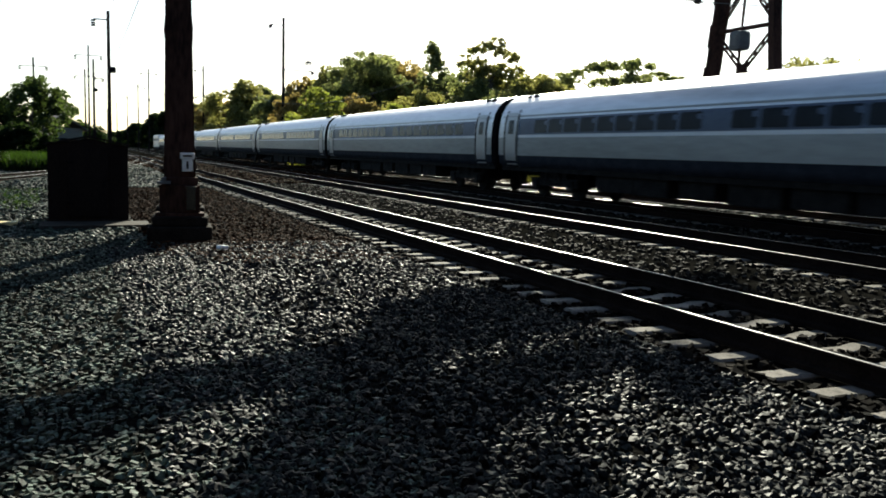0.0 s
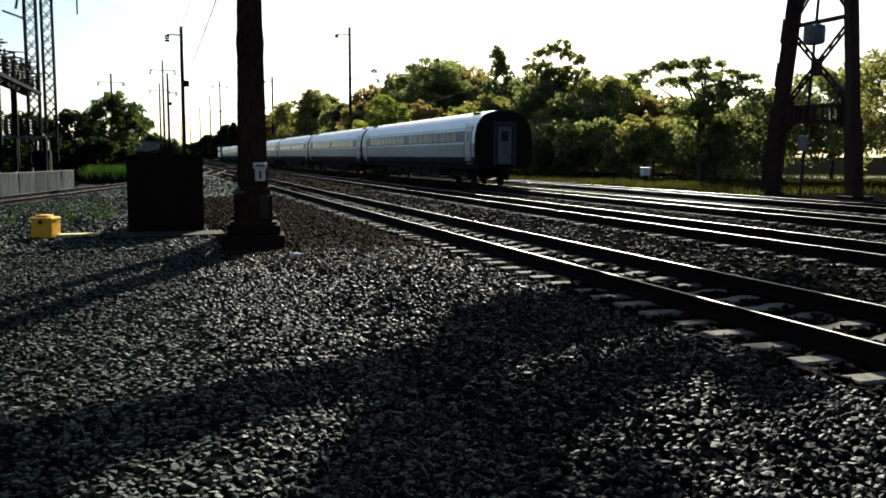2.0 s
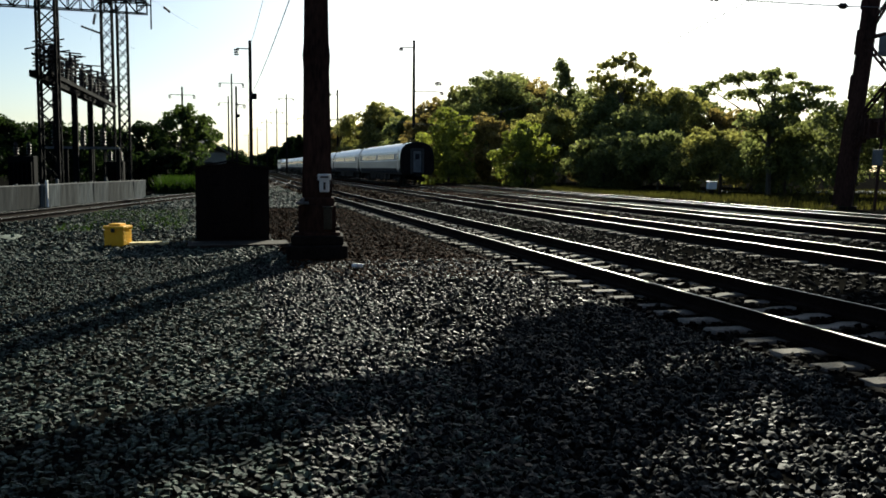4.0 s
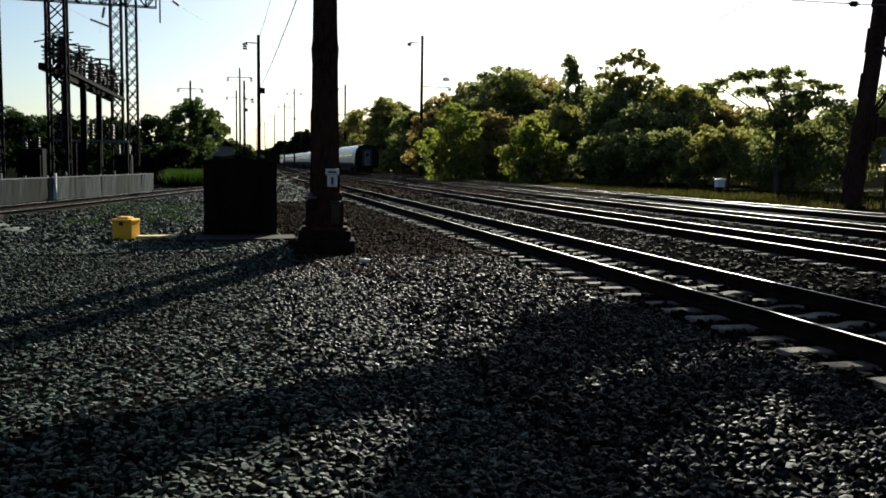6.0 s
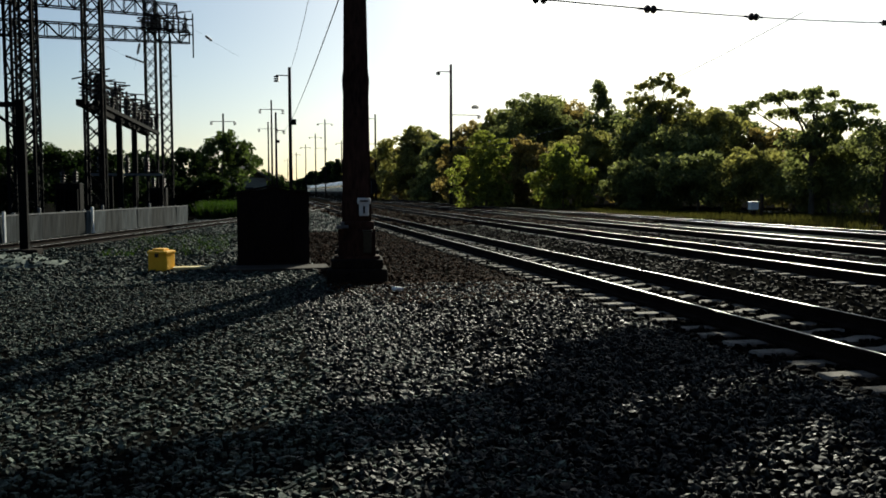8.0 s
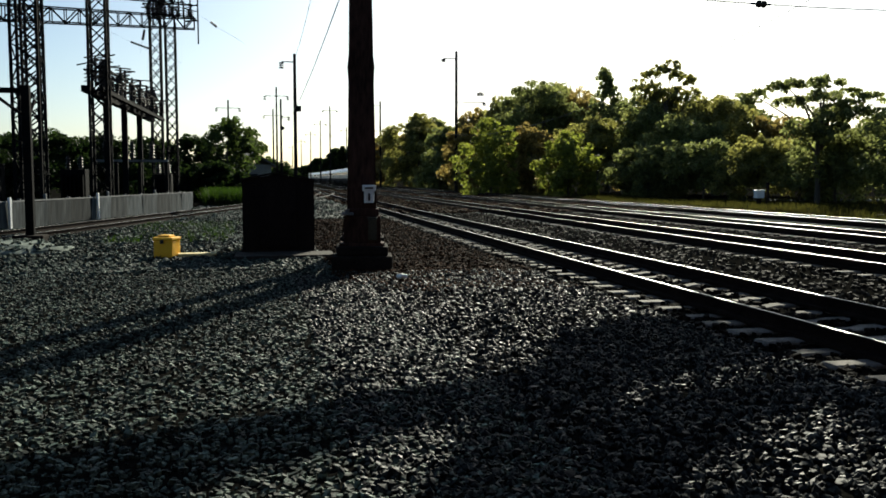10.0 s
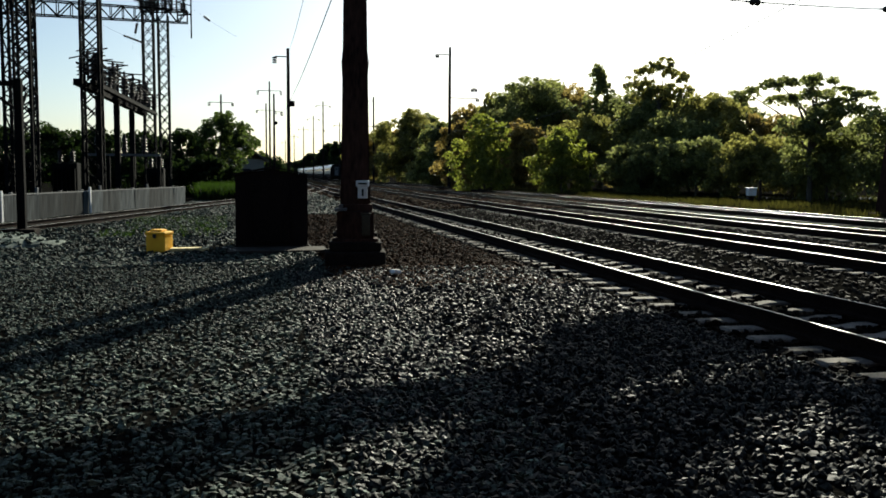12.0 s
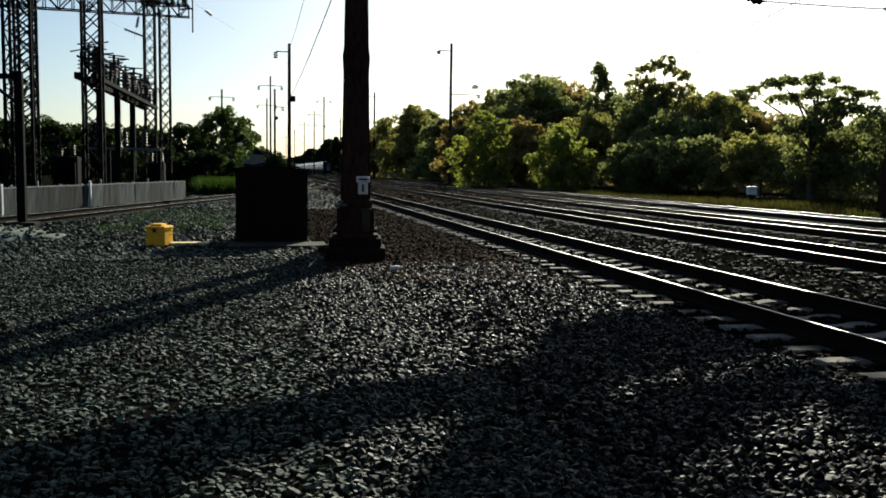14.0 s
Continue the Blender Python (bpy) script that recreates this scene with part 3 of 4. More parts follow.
def end_plate(name, y, parent, material, face):
    pts = [(-x, z) for x, z in SIDE] + [(x, z) for x, z in SIDE[-2::-1]]
    bm = bmesh.new()
    a = [bm.verts.new((x, y, z)) for x, z in pts]
    b = [bm.verts.new((x * 0.93, y + face * 0.14, 0.95 + (z - 0.95) * 0.965)) for x, z in pts]
    n = len(a)
    for i in range(n):
        bm.faces.new((a[i], a[(i + 1) % n], b[(i + 1) % n], b[i]))
    bm.faces.new(b)
    bmesh.ops.recalc_face_normals(bm, faces=bm.faces)
    return part(name, bm, material, parent, "rounded end wall of the car, shade put in its dark colour")


def truck(parent, y):
    bm = boxes((-1.12, -0.95, -1.65, 1.65, 0.42, 0.72), (0.95, 1.12, -1.65, 1.65, 0.42, 0.72), (-1.1, 1.1, -0.9, 0.9, 0.45, 0.95), bevel=0.03)
    for sx in (-1, 1):
        for sy in (-0.45, 0.45):
            rod(bm, (sx * 1.06, sy, 0.6), (sx * 1.06, sy, 1.0), 0.14)
        for sy in (-1.25, 1.25):
            box(bm, sx * 1.06 - 0.13, sx * 1.06 + 0.13, sy - 0.2, sy + 0.2, 0.3, 0.66, 0.03)
    tr = part("truck", bm, UNDER, parent, "dark steel wheel truck")
    tr.matrix_basis = pose(0, y, 0)
    wheel = None
    for sy in (-1.25, 1.25):
        for sx in (-GAUGE, GAUGE):
            if wheel is None:
                bm = bmesh.new()
                rod(bm, (-0.065, 0, 0), (0.065, 0, 0), 0.457, n=28)
                rod(bm, (-0.11, 0, 0), (0.11, 0, 0), 0.14, n=12)
                rod(bm, (0.03, 0, 0), (0.055, 0, 0), 0.482, n=28)
                wheel = part("wheel", bm, UNDER, tr)
                wheel.matrix_basis = pose(sx, sy, 0.457)
            else:
                shared("wheel", wheel, tr, pose(sx, sy, 0.457, 0, 0, 0 if sx < 0 else 180))
    return tr


def coach():
    car = thing("passenger_car", "stainless-steel rounded passenger coach with a dark window band", "train car", group="cars of the train")
    h = CAR_L / 2
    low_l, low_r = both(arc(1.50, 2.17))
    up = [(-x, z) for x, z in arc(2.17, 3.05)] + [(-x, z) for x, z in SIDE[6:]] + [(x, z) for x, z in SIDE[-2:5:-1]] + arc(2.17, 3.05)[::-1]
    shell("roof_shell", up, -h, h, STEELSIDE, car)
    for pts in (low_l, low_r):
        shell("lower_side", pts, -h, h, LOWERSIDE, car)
    for pts in both(arc(1.08, 1.50, -0.004)):
        shell("skirt", pts, -h, h, SKIRT, car, "dark blue lower skirt")
    for pts in both(arc(2.16, 2.25, 0.006, 1)):
        shell("stripe", pts, -h + 1.62, h - 1.62, STRIPE, car, "thin white stripe")
    for pts in both(arc(2.27, 2.86, 0.004)):
        shell("window_band", pts, -h + 1.62, h - 1.62, BLUEBAND, car, "dark blue-grey window band")
    for pts in both([(side_x(2.94) + 0.008, 2.93), (side_x(2.96) + 0.016, 2.96), (side_x(2.99) + 0.006, 2.99)]):
        shell("rain_gutter", pts, -h + 0.2, h - 0.2, LOWERSIDE, car)
    # panes, each a shallow curved plate with a rounded rim
    pane = None
    for s in (-1, 1):
        for i in range(19):
            y = -h + 3.3 + i * (CAR_L - 6.6) / 18
            if i in (9,):
                continue
            if pane is None:
                bm = bmesh.new()
                ring = []
                for dy, z in ((-0.46, 2.38), (-0.41, 2.33), (0.41, 2.33), (0.46, 2.38), (0.46, 2.75), (0.41, 2.80), (-0.41, 2.80), (-0.46, 2.75)):
                    ring.append(bm.verts.new((side_x(z) + 0.010, dy, z)))
                back = [bm.verts.new((v.co.x - 0.02, v.co.y * 1.04, v.co.z)) for v in ring]
                bm.faces.new(ring)
                for a in range(8):
                    bm.faces.new((ring[a], back[a], back[(a + 1) % 8], ring[(a + 1) % 8]))
                bmesh.ops.recalc_face_normals(bm, faces=bm.faces)
                pane = part("window_pane", bm, GLASS, car)
                pane.matrix_basis = pose(0, y, 0, 0, 0, 180)
            else:
                shared("window_pane", pane, car, pose(0, y, 0, 0, 0, 180 if s < 0 else 0))
    # side doors with a window, and black strips that paint in the recesses' dark
    for s in (-1, 1):
        for e in (-1, 1):
            y = e * (h - 1.0)
            pts = [(s * (x + 0.012), z) for x, z in arc(1.15, 3.1, 0.0, 8)]
            d = shell("side_door", pts if s > 0 else pts[::-1], y - 0.42, y + 0.42, DOORSKIN, car, "plain steel side door")
            pts = [(s * (x + 0.02), z) for x, z in arc(2.3, 2.82, 0.0, 4)]
            shell("door_window", pts, y - 0.2, y + 0.2, GLASS, d)
            for dy in (-0.5, 0.5):
                pts = [(s * (x + 0.016), z) for x, z in arc(1.05, 3.2, 0.0, 8)]
                shell("door_recess_strip", pts, y + dy - 0.07, y + dy + 0.07, BLACKPAINT, car, "black strip in place of a dark recess beside the door")
    for e in (-1, 1):
        ep = end_plate("end_wall", e * h, car, ENDSHADE, e)
        yy = e * (h + 0.15)
        part("end_door", boxes((-0.36, 0.36, yy - 0.02, yy + 0.03, 1.15, 3.05), bevel=0.01), GREYSTEEL, ep, "grey steel end door")
        part("end_door_window", boxes((-0.2, 0.2, yy - 0.03, yy + 0.04, 2.3, 2.8), bevel=0.01), GLASS, ep)
        bm = boxes((-0.62, -0.42, yy - 0.05, yy + 0.18, 1.05, 3.2), (0.42, 0.62, yy - 0.05, yy + 0.18, 1.05, 3.2), (-0.62, 0.62, yy - 0.05, yy + 0.18, 3.1, 3.28), bevel=0.03)
        part("gangway_diaphragm", bm, BLACKPAINT, ep, "black rubber gangway frame")
        bm = boxes((-0.12, 0.12, yy - 0.6, yy + 0.16, 0.78, 0.98), (-0.2, 0.2, yy + 0.02, yy + 0.2, 0.74, 1.02), bevel=0.02)
        part("coupler", bm, UNDER, car)
    part("floor_pan", boxes((-1.38, 1.38, -h, h, 0.92, 1.12)), UNDER, car)
    rng = random.Random(3)
    for y in (-5.2, -3.3, -1.2, 1.0, 3.1, 5.0):
        a = rng.uniform(0.75, 1.05)
        part("equipment_box", boxes((-1.28, 1.28, y - a, y + a, rng.uniform(0.36, 0.46), 0.94), bevel=0.04), UNDER, car)
    for y in (-h + 1.2, -h + 1.75, h - 1.2, h - 1.75):
        bm = boxes((-0.98, -0.62, y - 0.13, y + 0.13, 3.62, 3.78), bevel=0.03)
        part("roof_vent", bm, BLACKPAINT, car, "small dark roof vent")
    for y in (-9.1, 9.1):
        truck(car, y)
    return car


def locomotive():
    loco = thing("locomotive", "boxy silver electric locomotive heading the train", "locomotive", group="cars of the train")
    bm = boxes((-1.5, 1.5, -9.6, 9.6, 1.0, 3.9), bevel=0.22)
    part("body", bm, STEELSIDE, loco)
    part("window_band", boxes((-1.52, -1.49, -8.8, 8.8, 2.5, 3.1), (1.49, 1.52, -8.8, 8.8, 2.5, 3.1)), BLUEBAND, loco, "dark side band")
    part("windshield", boxes((-1.15, 1.15, 9.55, 9.63, 2.6, 3.3), bevel=0.02), GLASS, loco)
    part("floor_pan", boxes((-1.35, 1.35, -9.4, 9.4, 0.55, 1.02)), UNDER, loco)
    bm = bars(((-0.5, -5, 3.9), (-0.5, -6.2, 4.5), 0.06), ((0.5, -5, 3.9), (0.5, -6.2, 4.5), 0.06), ((-0.5, -6.2, 4.5), (-0.3, -5.2, 5.2), 0.05),
              ((0.5, -6.2, 4.5), (0.3, -5.2, 5.2), 0.05), ((-0.9, -5.2, 5.22), (0.9, -5.2, 5.22), 0.07))
    part("pantograph", bm, DARKSTEEL, loco)
    for y in (-6, 6):
        truck(loco, y)
    return loco


first = coach()
CARS = [first] + [copy_thing(first, pose(0, 0, 0)) for _ in range(7)] + [locomotive()]
TAIL_AT_START, SPEED = 5.3, 17.85

# ---- the catenary column near the camera ----
def lacing(bm, a, b, z0, z1, step, w, taper=None):
    """Zigzag bars in the plane between two uprights."""
    z, side = z0, 0
    while z < z1 - 0.01:
        zz = min(z + step, z1)
        p, q = (a, b) if side == 0 else (b, a)
        bar(bm, (*p(z), z), (*q(zz), zz), w, 0.02)
        z, side = zz, 1 - side


def catenary_column():
    col = thing("catenary_column", "tall rust-brown laced steel catenary column on concrete footings", "column", pose(1.83, 17.0, 0, 0, 0, -6.1))
    half = lambda z: 0.30 - 0.0165 * min(z, 12)
    for y in (0.0, 2.7):
        bm = bmesh.new()
        # a channel: broad web with two flanges
        for x0, x1, y0, y1 in ((-1, 1, -0.012, 0.012), (-1, -0.9, -0.012, 0.09), (0.9, 1, -0.012, 0.09)):
            n = 1.0 if y == 0 else 0.7
            lo = [bm.verts.new((u * n * half(0.4), y + v, 0.45)) for u, v in ((x0, y0), (x1, y0), (x1, y1), (x0, y1))]
            hi = [bm.verts.new((u * n * half(12), y * 0.72 + 0.2 + v, 13.0)) for u, v in ((x0, y0), (x1, y0), (x1, y1), (x0, y1))]
            for i in range(4):
                bm.faces.new((lo[i], lo[(i + 1) % 4], hi[(i + 1) % 4], hi[i]))
            bm.faces.new(hi)
            bm.faces.new(lo[::-1])
        bmesh.ops.recalc_face_normals(bm, faces=bm.faces)
        part("leg", bm, RUST, col)
        # riveted boot round the foot
        bm = boxes((-0.36, 0.36, y - 0.14, y + 0.24, 0.5, 1.02), (-0.31, 0.33, y - 0.10, y + 0.22, 1.02, 1.16), (-0.44, 0.44, y - 0.2, y + 0.3, 0.42, 0.5), bevel=0.015)
        for sx in (-0.3, -0.1, 0.1, 0.3):
            for z in (0.6, 0.85):
                rod(bm, (sx, y - 0.165, z), (sx, y - 0.13, z), 0.022)
        part("boot", bm, RUST, col)
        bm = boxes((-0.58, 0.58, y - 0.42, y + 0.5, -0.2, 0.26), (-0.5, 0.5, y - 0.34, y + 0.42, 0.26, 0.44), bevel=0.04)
        part("footing", bm, FOOTING, col, "concrete footing block, shade put in its dark colour")
    bm = bmesh.new()
    for s in (-1, 1):
        lacing(bm, lambda z: (s * half(z) * 0.97, 0.1 + 0.2 * z / 13), lambda z: (s * half(z) * 0.68, 2.75 - 0.6 * z / 13), 1.3, 12.8, 1.3, 0.07)
    part("lacing", bm, RUST, col)["kind"] = "stuff"
    for z in (1.6, 5.1, 8.6, 12.1):
        part("tie_plate", boxes((-half(z) * 0.7, half(z) * 0.7, 0.05 + 0.015 * z, 2.65 - 0.045 * z, z - 0.16, z + 0.16)), RUST, col)
    # marker plate with its mark, and a small meter box below
    part("marker_plate", boxes((0.045, 0.235, -0.15, -0.03, 1.27, 1.52), (0.01, 0.27, -0.16, -0.03, 1.50, 1.62), bevel=0.02), WHITE, col, "white enamel marker plate")
    part("marker_bar", boxes((0.12, 0.16, -0.156, -0.148, 1.32, 1.46), (0.06, 0.22, -0.168, -0.158, 1.545, 1.575)), BLACKPAINT, col, "black bars of lettering")
    part("conduit_box", boxes((0.12, 0.28, -0.30, -0.16, 0.56, 0.96), (0.10, 0.30, -0.28, -0.16, 0.96, 1.0), bevel=0.012), TANBOX, col, "faded tan conduit box")
    part("bracket", boxes((-0.40, -0.16, -0.30, -0.12, 1.04, 1.09), (-0.32, -0.24, -0.26, -0.16, 1.09, 1.16), bevel=0.01), GREYSTEEL, col, "pale bracket")
    part("crossbeam", bars(((-2.2, 0.95, 12.6), (4.0, 0.95, 12.6), 0.16), ((-2.2, 0.95, 12.6), (0, 0.95, 13.0), 0.06), ((4.0, 0.95, 12.6), (0, 0.95, 13.0), 0.06)), RUST, col)
    return col


catenary_column()

# ---- the braced tower past the tracks ----
TX = 28.0


def leg_y(side, z):
    return 34.85 - 0.065 * z if side > 0 else 29.5 + 0.15 * z


def leg_x(z):
    return TX + 0.06 * z


def at_leg(k, z):
    """A point between the legs: k from 0 at the south leg to 1 at the north leg."""
    return Vector((leg_x(z), leg_y(-1, z) + k * (leg_y(1, z) - leg_y(-1, z)), z))


def tower():
    tw = thing("line_tower", "tall rust-brown braced steel transmission tower with an added unseen shadow-casting girder", "tower", pose(0, 0, 0))
    top = 19.0
    for side in (-1, 1):
        bm = bmesh.new()
        for w0, z0, z1 in ((0.84, -0.2, 3.3), (0.68, 3.3, top)):
            bar(bm, (leg_x(z0), leg_y(side, z0), z0), (leg_x(z1), leg_y(side, z1), z1), w0 * 0.55, w0)
        # rivet-edged cover plates down the leg
        for z in range(1, 18, 2):
            bar(bm, (leg_x(z) - 0.2, leg_y(side, z), z), (leg_x(z + 1.1) - 0.2, leg_y(side, z + 1.1), z + 1.1), 0.03, 0.56)
        part("leg", bm, RUST, tw)
    for z0, z1 in ((4.1, 7.35), (8.15, 11.3), (11.9, 14.8), (15.2, 18.0)):
        for ka, kb in ((0.06, 0.94), (0.94, 0.06)):
            p, q = at_leg(ka, z0), at_leg(kb, z1)
            bm = bmesh.new()
            # two angles side by side, joined by short plates
            for dz in (-0.13, 0.13):
                bar(bm, p + Vector((0, 0, dz)), q + Vector((0, 0, dz)), 0.10, 0.07)
            for i in range(1, 8):
                c = p.lerp(q, i / 8)
                bar(bm, c - Vector((0, 0, 0.16)), c + Vector((0, 0, 0.16)), 0.05, 0.12)
            part("cross_brace", bm, RUST, tw)
        c = at_leg(0.5, (z0 + z1) / 2)
        part("gusset_plate", boxes((c.x - 0.05, c.x + 0.05, c.y - 0.28, c.y + 0.28, c.z - 0.38, c.z + 0.38), bevel=0.04), RUST, tw)
        part("strut", bars((at_leg(0.02, z1 + 0.4), at_leg(0.98, z1 + 0.4), 0.2, 0.16)), RUST, tw)
    # waist girder with haunched ends and a row of small openings
    bm = bars((at_leg(0, 3.3), at_leg(1, 3.3), 0.16), (at_leg(0, 4.0), at_leg(1, 4.0), 0.16))
    for i in range(9):
        bar(bm, at_leg((i + 0.5) / 9, 3.3), at_leg((i + 0.5) / 9, 4.0), 0.1, 0.42)
    for k, e in ((0.0, 1), (1.0, -1)):
        for j in range(4):
            bar(bm, at_leg(k + e * 0.05 * (j + 1), 2.75 + 0.14 * j), at_leg(k + e * 0.05 * (j + 1), 4.6 - 0.16 * j), 0.1, 0.3)
    part("waist_girder", bm, RUST, tw)
    for y in (29.5, 34.85):
        part("footing", boxes((TX - 0.55, TX + 0.55, y - 0.5, y + 0.5, -0.2, 0.12), bevel=0.05), FOOTING, tw)
    part("equipment_drum", boxes((leg_x(7.2) - 0.4, leg_x(7.2) + 0.3, 32.35, 33.15, 6.75, 7.65), bevel=0.2), GREYSTEEL, tw, "grey drum-shaped equipment box")
    part("sign_plate", boxes((TX - 0.12, TX - 0.06, 32.3, 32.9, 2.0, 2.7), bevel=0.02), GREYSTEEL, tw, "grey sign plate")
    part("conduit", bars(((TX, 32.75, 0.0), (leg_x(11.7), 32.75, 11.7), 0.09)), RUST, tw)
    # unseen girder added over the tracks; its boxes shape the shadow on the ground
    a, b = Vector((17.6, 28.6, 9.22)), Vector((4.2, 21.985, 9.22))
    d = (b - a).normalized()
    over = lambda x, z: Vector((x, a.y + (x - a.x) * d.y / d.x, z))
    bm = bmesh.new()
    bar(bm, a, b, 0.06, 0.5)
    for dz in (-0.28, 0.22):
        bar(bm, a + Vector((0, 0, dz)), b + Vector((0, 0, dz)), 0.2)
    part("shade_girder", bm, RUST, tw)
    rng = random.Random(21)
    # first and last place along the girder, lower and upper edge, share of it that is solid
    for x0, x1, z0, z1, solid in ((10.7, 13.1, 7.8, 8.9, 1.0), (13.1, 15.0, 8.45, 9.4, 1.0), (15.0, 17.5, 8.75, 10.3, 1.0), (10.7, 11.5, 9.2, 11.6, 1.0),
                                  (11.5, 12.2, 10.0, 11.3, 0.9), (12.2, 14.2, 9.95, 10.75, 0.95), (5.6, 8.7, 9.2, 11.0, 0.9), (11.5, 13.0, 9.2, 9.5, 1.0),
                                  (14.2, 15.0, 10.4, 11.4, 0.4), (12.2, 13.4, 11.1, 12.0, 0.35), (8.7, 10.7, 9.25, 9.55, 0.6), (13.9, 15.0, 9.3, 9.8, 0.6), (10.45, 10.7, 9.65, 11.5, 1.0)):
        x = x0
        while x < x1:
            w = rng.uniform(0.22, 0.5)
            if rng.random() < solid:
                lo, hi = (z0 + rng.uniform(0, 0.22), z1) if z0 < 9.0 else (z0, z1 - rng.uniform(0, 0.3))
                q = over(min(x + w, x1), 0)
                p = over(x, 0)
                bm = bmesh.new()
                bar(bm, Vector((p.x, p.y, (lo + hi) / 2)), Vector((q.x, q.y, (lo + hi) / 2)), 0.3, hi - lo)
                if lo > 9.4:
                    bar(bm, (p + q) / 2 + Vector((0, 0, 9.2)), (p + q) / 2 + Vector((0, 0, lo)), 0.06)
                part("shade_box", bm, DARKSTEEL, tw, "dark box added on the unseen girder to cast shade")
            x += w + 0.01
    # stays, also added out of view, that carry the girder
    for p, q in ((over(17.0, 9.3), at_leg(0.5, 17.8)), (over(13.0, 9.3), at_leg(0.5, 18.2)), (over(5.0, 9.3), Vector((2.0, 18.0, 12.7)))):
        bm = bmesh.new()
        rod(bm, p, q, 0.025, n=6)
        part("stay", bm, RUST, tw)
    return tw


tower()

# ---- shed, box and yard things ----
def shed():
    s = thing("relay_shed", "small dark brown trackside relay shed with a low gabled roof", "shed", pose(0.29, 20.9, 0, 0, 0, -2.0))
    w, d, e, r = 0.83, 1.5, 1.70, 1.88
    bm = bmesh.new()
    pts = [(-w, 0.0), (w, 0.0), (w, e), (0, r - 0.03), (-w, e)]
    a = [bm.verts.new((x, 0.0, z)) for x, z in pts]
    b = [bm.verts.new((x, d, z)) for x, z in pts]
    bm.faces.new(a)
    bm.faces.new(b[::-1])
    for i in range(5):
        bm.faces.new((a[i], b[i], b[(i + 1) % 5], a[(i + 1) % 5]))
    bmesh.ops.recalc_face_normals(bm, faces=bm.faces)
    part("wall", bm, SHEDPAINT, s)
    for sx in (-1, 1):
        bm = bmesh.new()
        q = [(0, -0.06, r), (sx * (w + 0.05), -0.06, e - 0.005), (sx * (w + 0.05), d + 0.06, e - 0.005), (0, d + 0.06, r)]
        lo = [bm.verts.new(p) for p in q]
        hi = [bm.verts.new((p[0], p[1], p[2] + 0.035)) for p in q]
        bm.faces.new(lo[::-1])
        bm.faces.new(hi)
        for i in range(4):
            bm.faces.new((lo[i], lo[(i + 1) % 4], hi[(i + 1) % 4], hi[i]))
        bmesh.ops.recalc_face_normals(bm, faces=bm.faces)
        part("roof_panel", bm, SHEDROOF, s)
    dr = part("door", boxes((-0.42, 0.42, -0.03, 0.0, 0.12, 1.55), bevel=0.008), SHEDPAINT, s)
    part("door_handle", boxes((0.3, 0.33, -0.06, -0.03, 0.8, 0.95)), DARKSTEEL, dr)
    for z in (0.4, 1.3):
        part("hinge", boxes((-0.45, -0.3, -0.036, -0.028, z, z + 0.05)), DARKSTEEL, dr)
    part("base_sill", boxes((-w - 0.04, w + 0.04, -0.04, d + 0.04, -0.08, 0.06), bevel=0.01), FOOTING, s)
    return s


shed()
pad = raw("concrete_apron", [(-0.7, 19.55, 0.035), (1.5, 19.75, 0.035), (1.5, 20.8, 0.035), (-0.7, 20.8, 0.035), (-0.7, 19.55, -0.1), (1.5, 19.75, -0.1), (1.5, 20.8, -0.1), (-0.7, 20.8, -0.1)],
          [(0, 1, 2, 3), (0, 4, 5, 1), (1, 5, 6, 2), (2, 6, 7, 3), (3, 7, 4, 0)], SLAB)
tagged(pad, "worn concrete slab in front of the dark shed, shed shadow put in its colour", "slab")

yb = thing("yellow_box", "bright yellow plastic grit box standing on gravel", "box", pose(-2.2, 20.5, 0.0, 0, 0, -20))
part("body", boxes((-0.22, 0.22, -0.22, 0.22, -0.03, 0.36), bevel=0.035), YELLOW, yb)
lid = part("lid", boxes((-0.235, 0.235, -0.235, 0.235, 0.35, 0.43), (-0.16, 0.12, -0.13, 0.16, 0.42, 0.475), bevel=0.03), YELLOW, yb)
part("latch", boxes((-0.04, 0.04, -0.255, -0.232, 0.29, 0.38), bevel=0.008), BLACKPAINT, lid)
bd = tagged(part("board", boxes((-0.42, 0.42, -0.18, 0.18, -0.02, 0.05), bevel=0.012), BOARD), "pale yellow board lying on the gravel beside the box", "board")
bd.matrix_basis = pose(-1.55, 20.55, 0.0, 0, 0, 4)

# low fence wall of weathered sheets
fence = thing("fence_wall", "low wall of weathered grey sheets with a worn top rail", "fence")
fa, fb = Vector((-10.6, 24.0, 0)), Vector((-4.05, 51.3, 0))
n = 15
turn = math.degrees(math.atan2((fb - fa).y, (fb - fa).x))
rng = random.Random(8)
L1 = (fb - fa).length / n
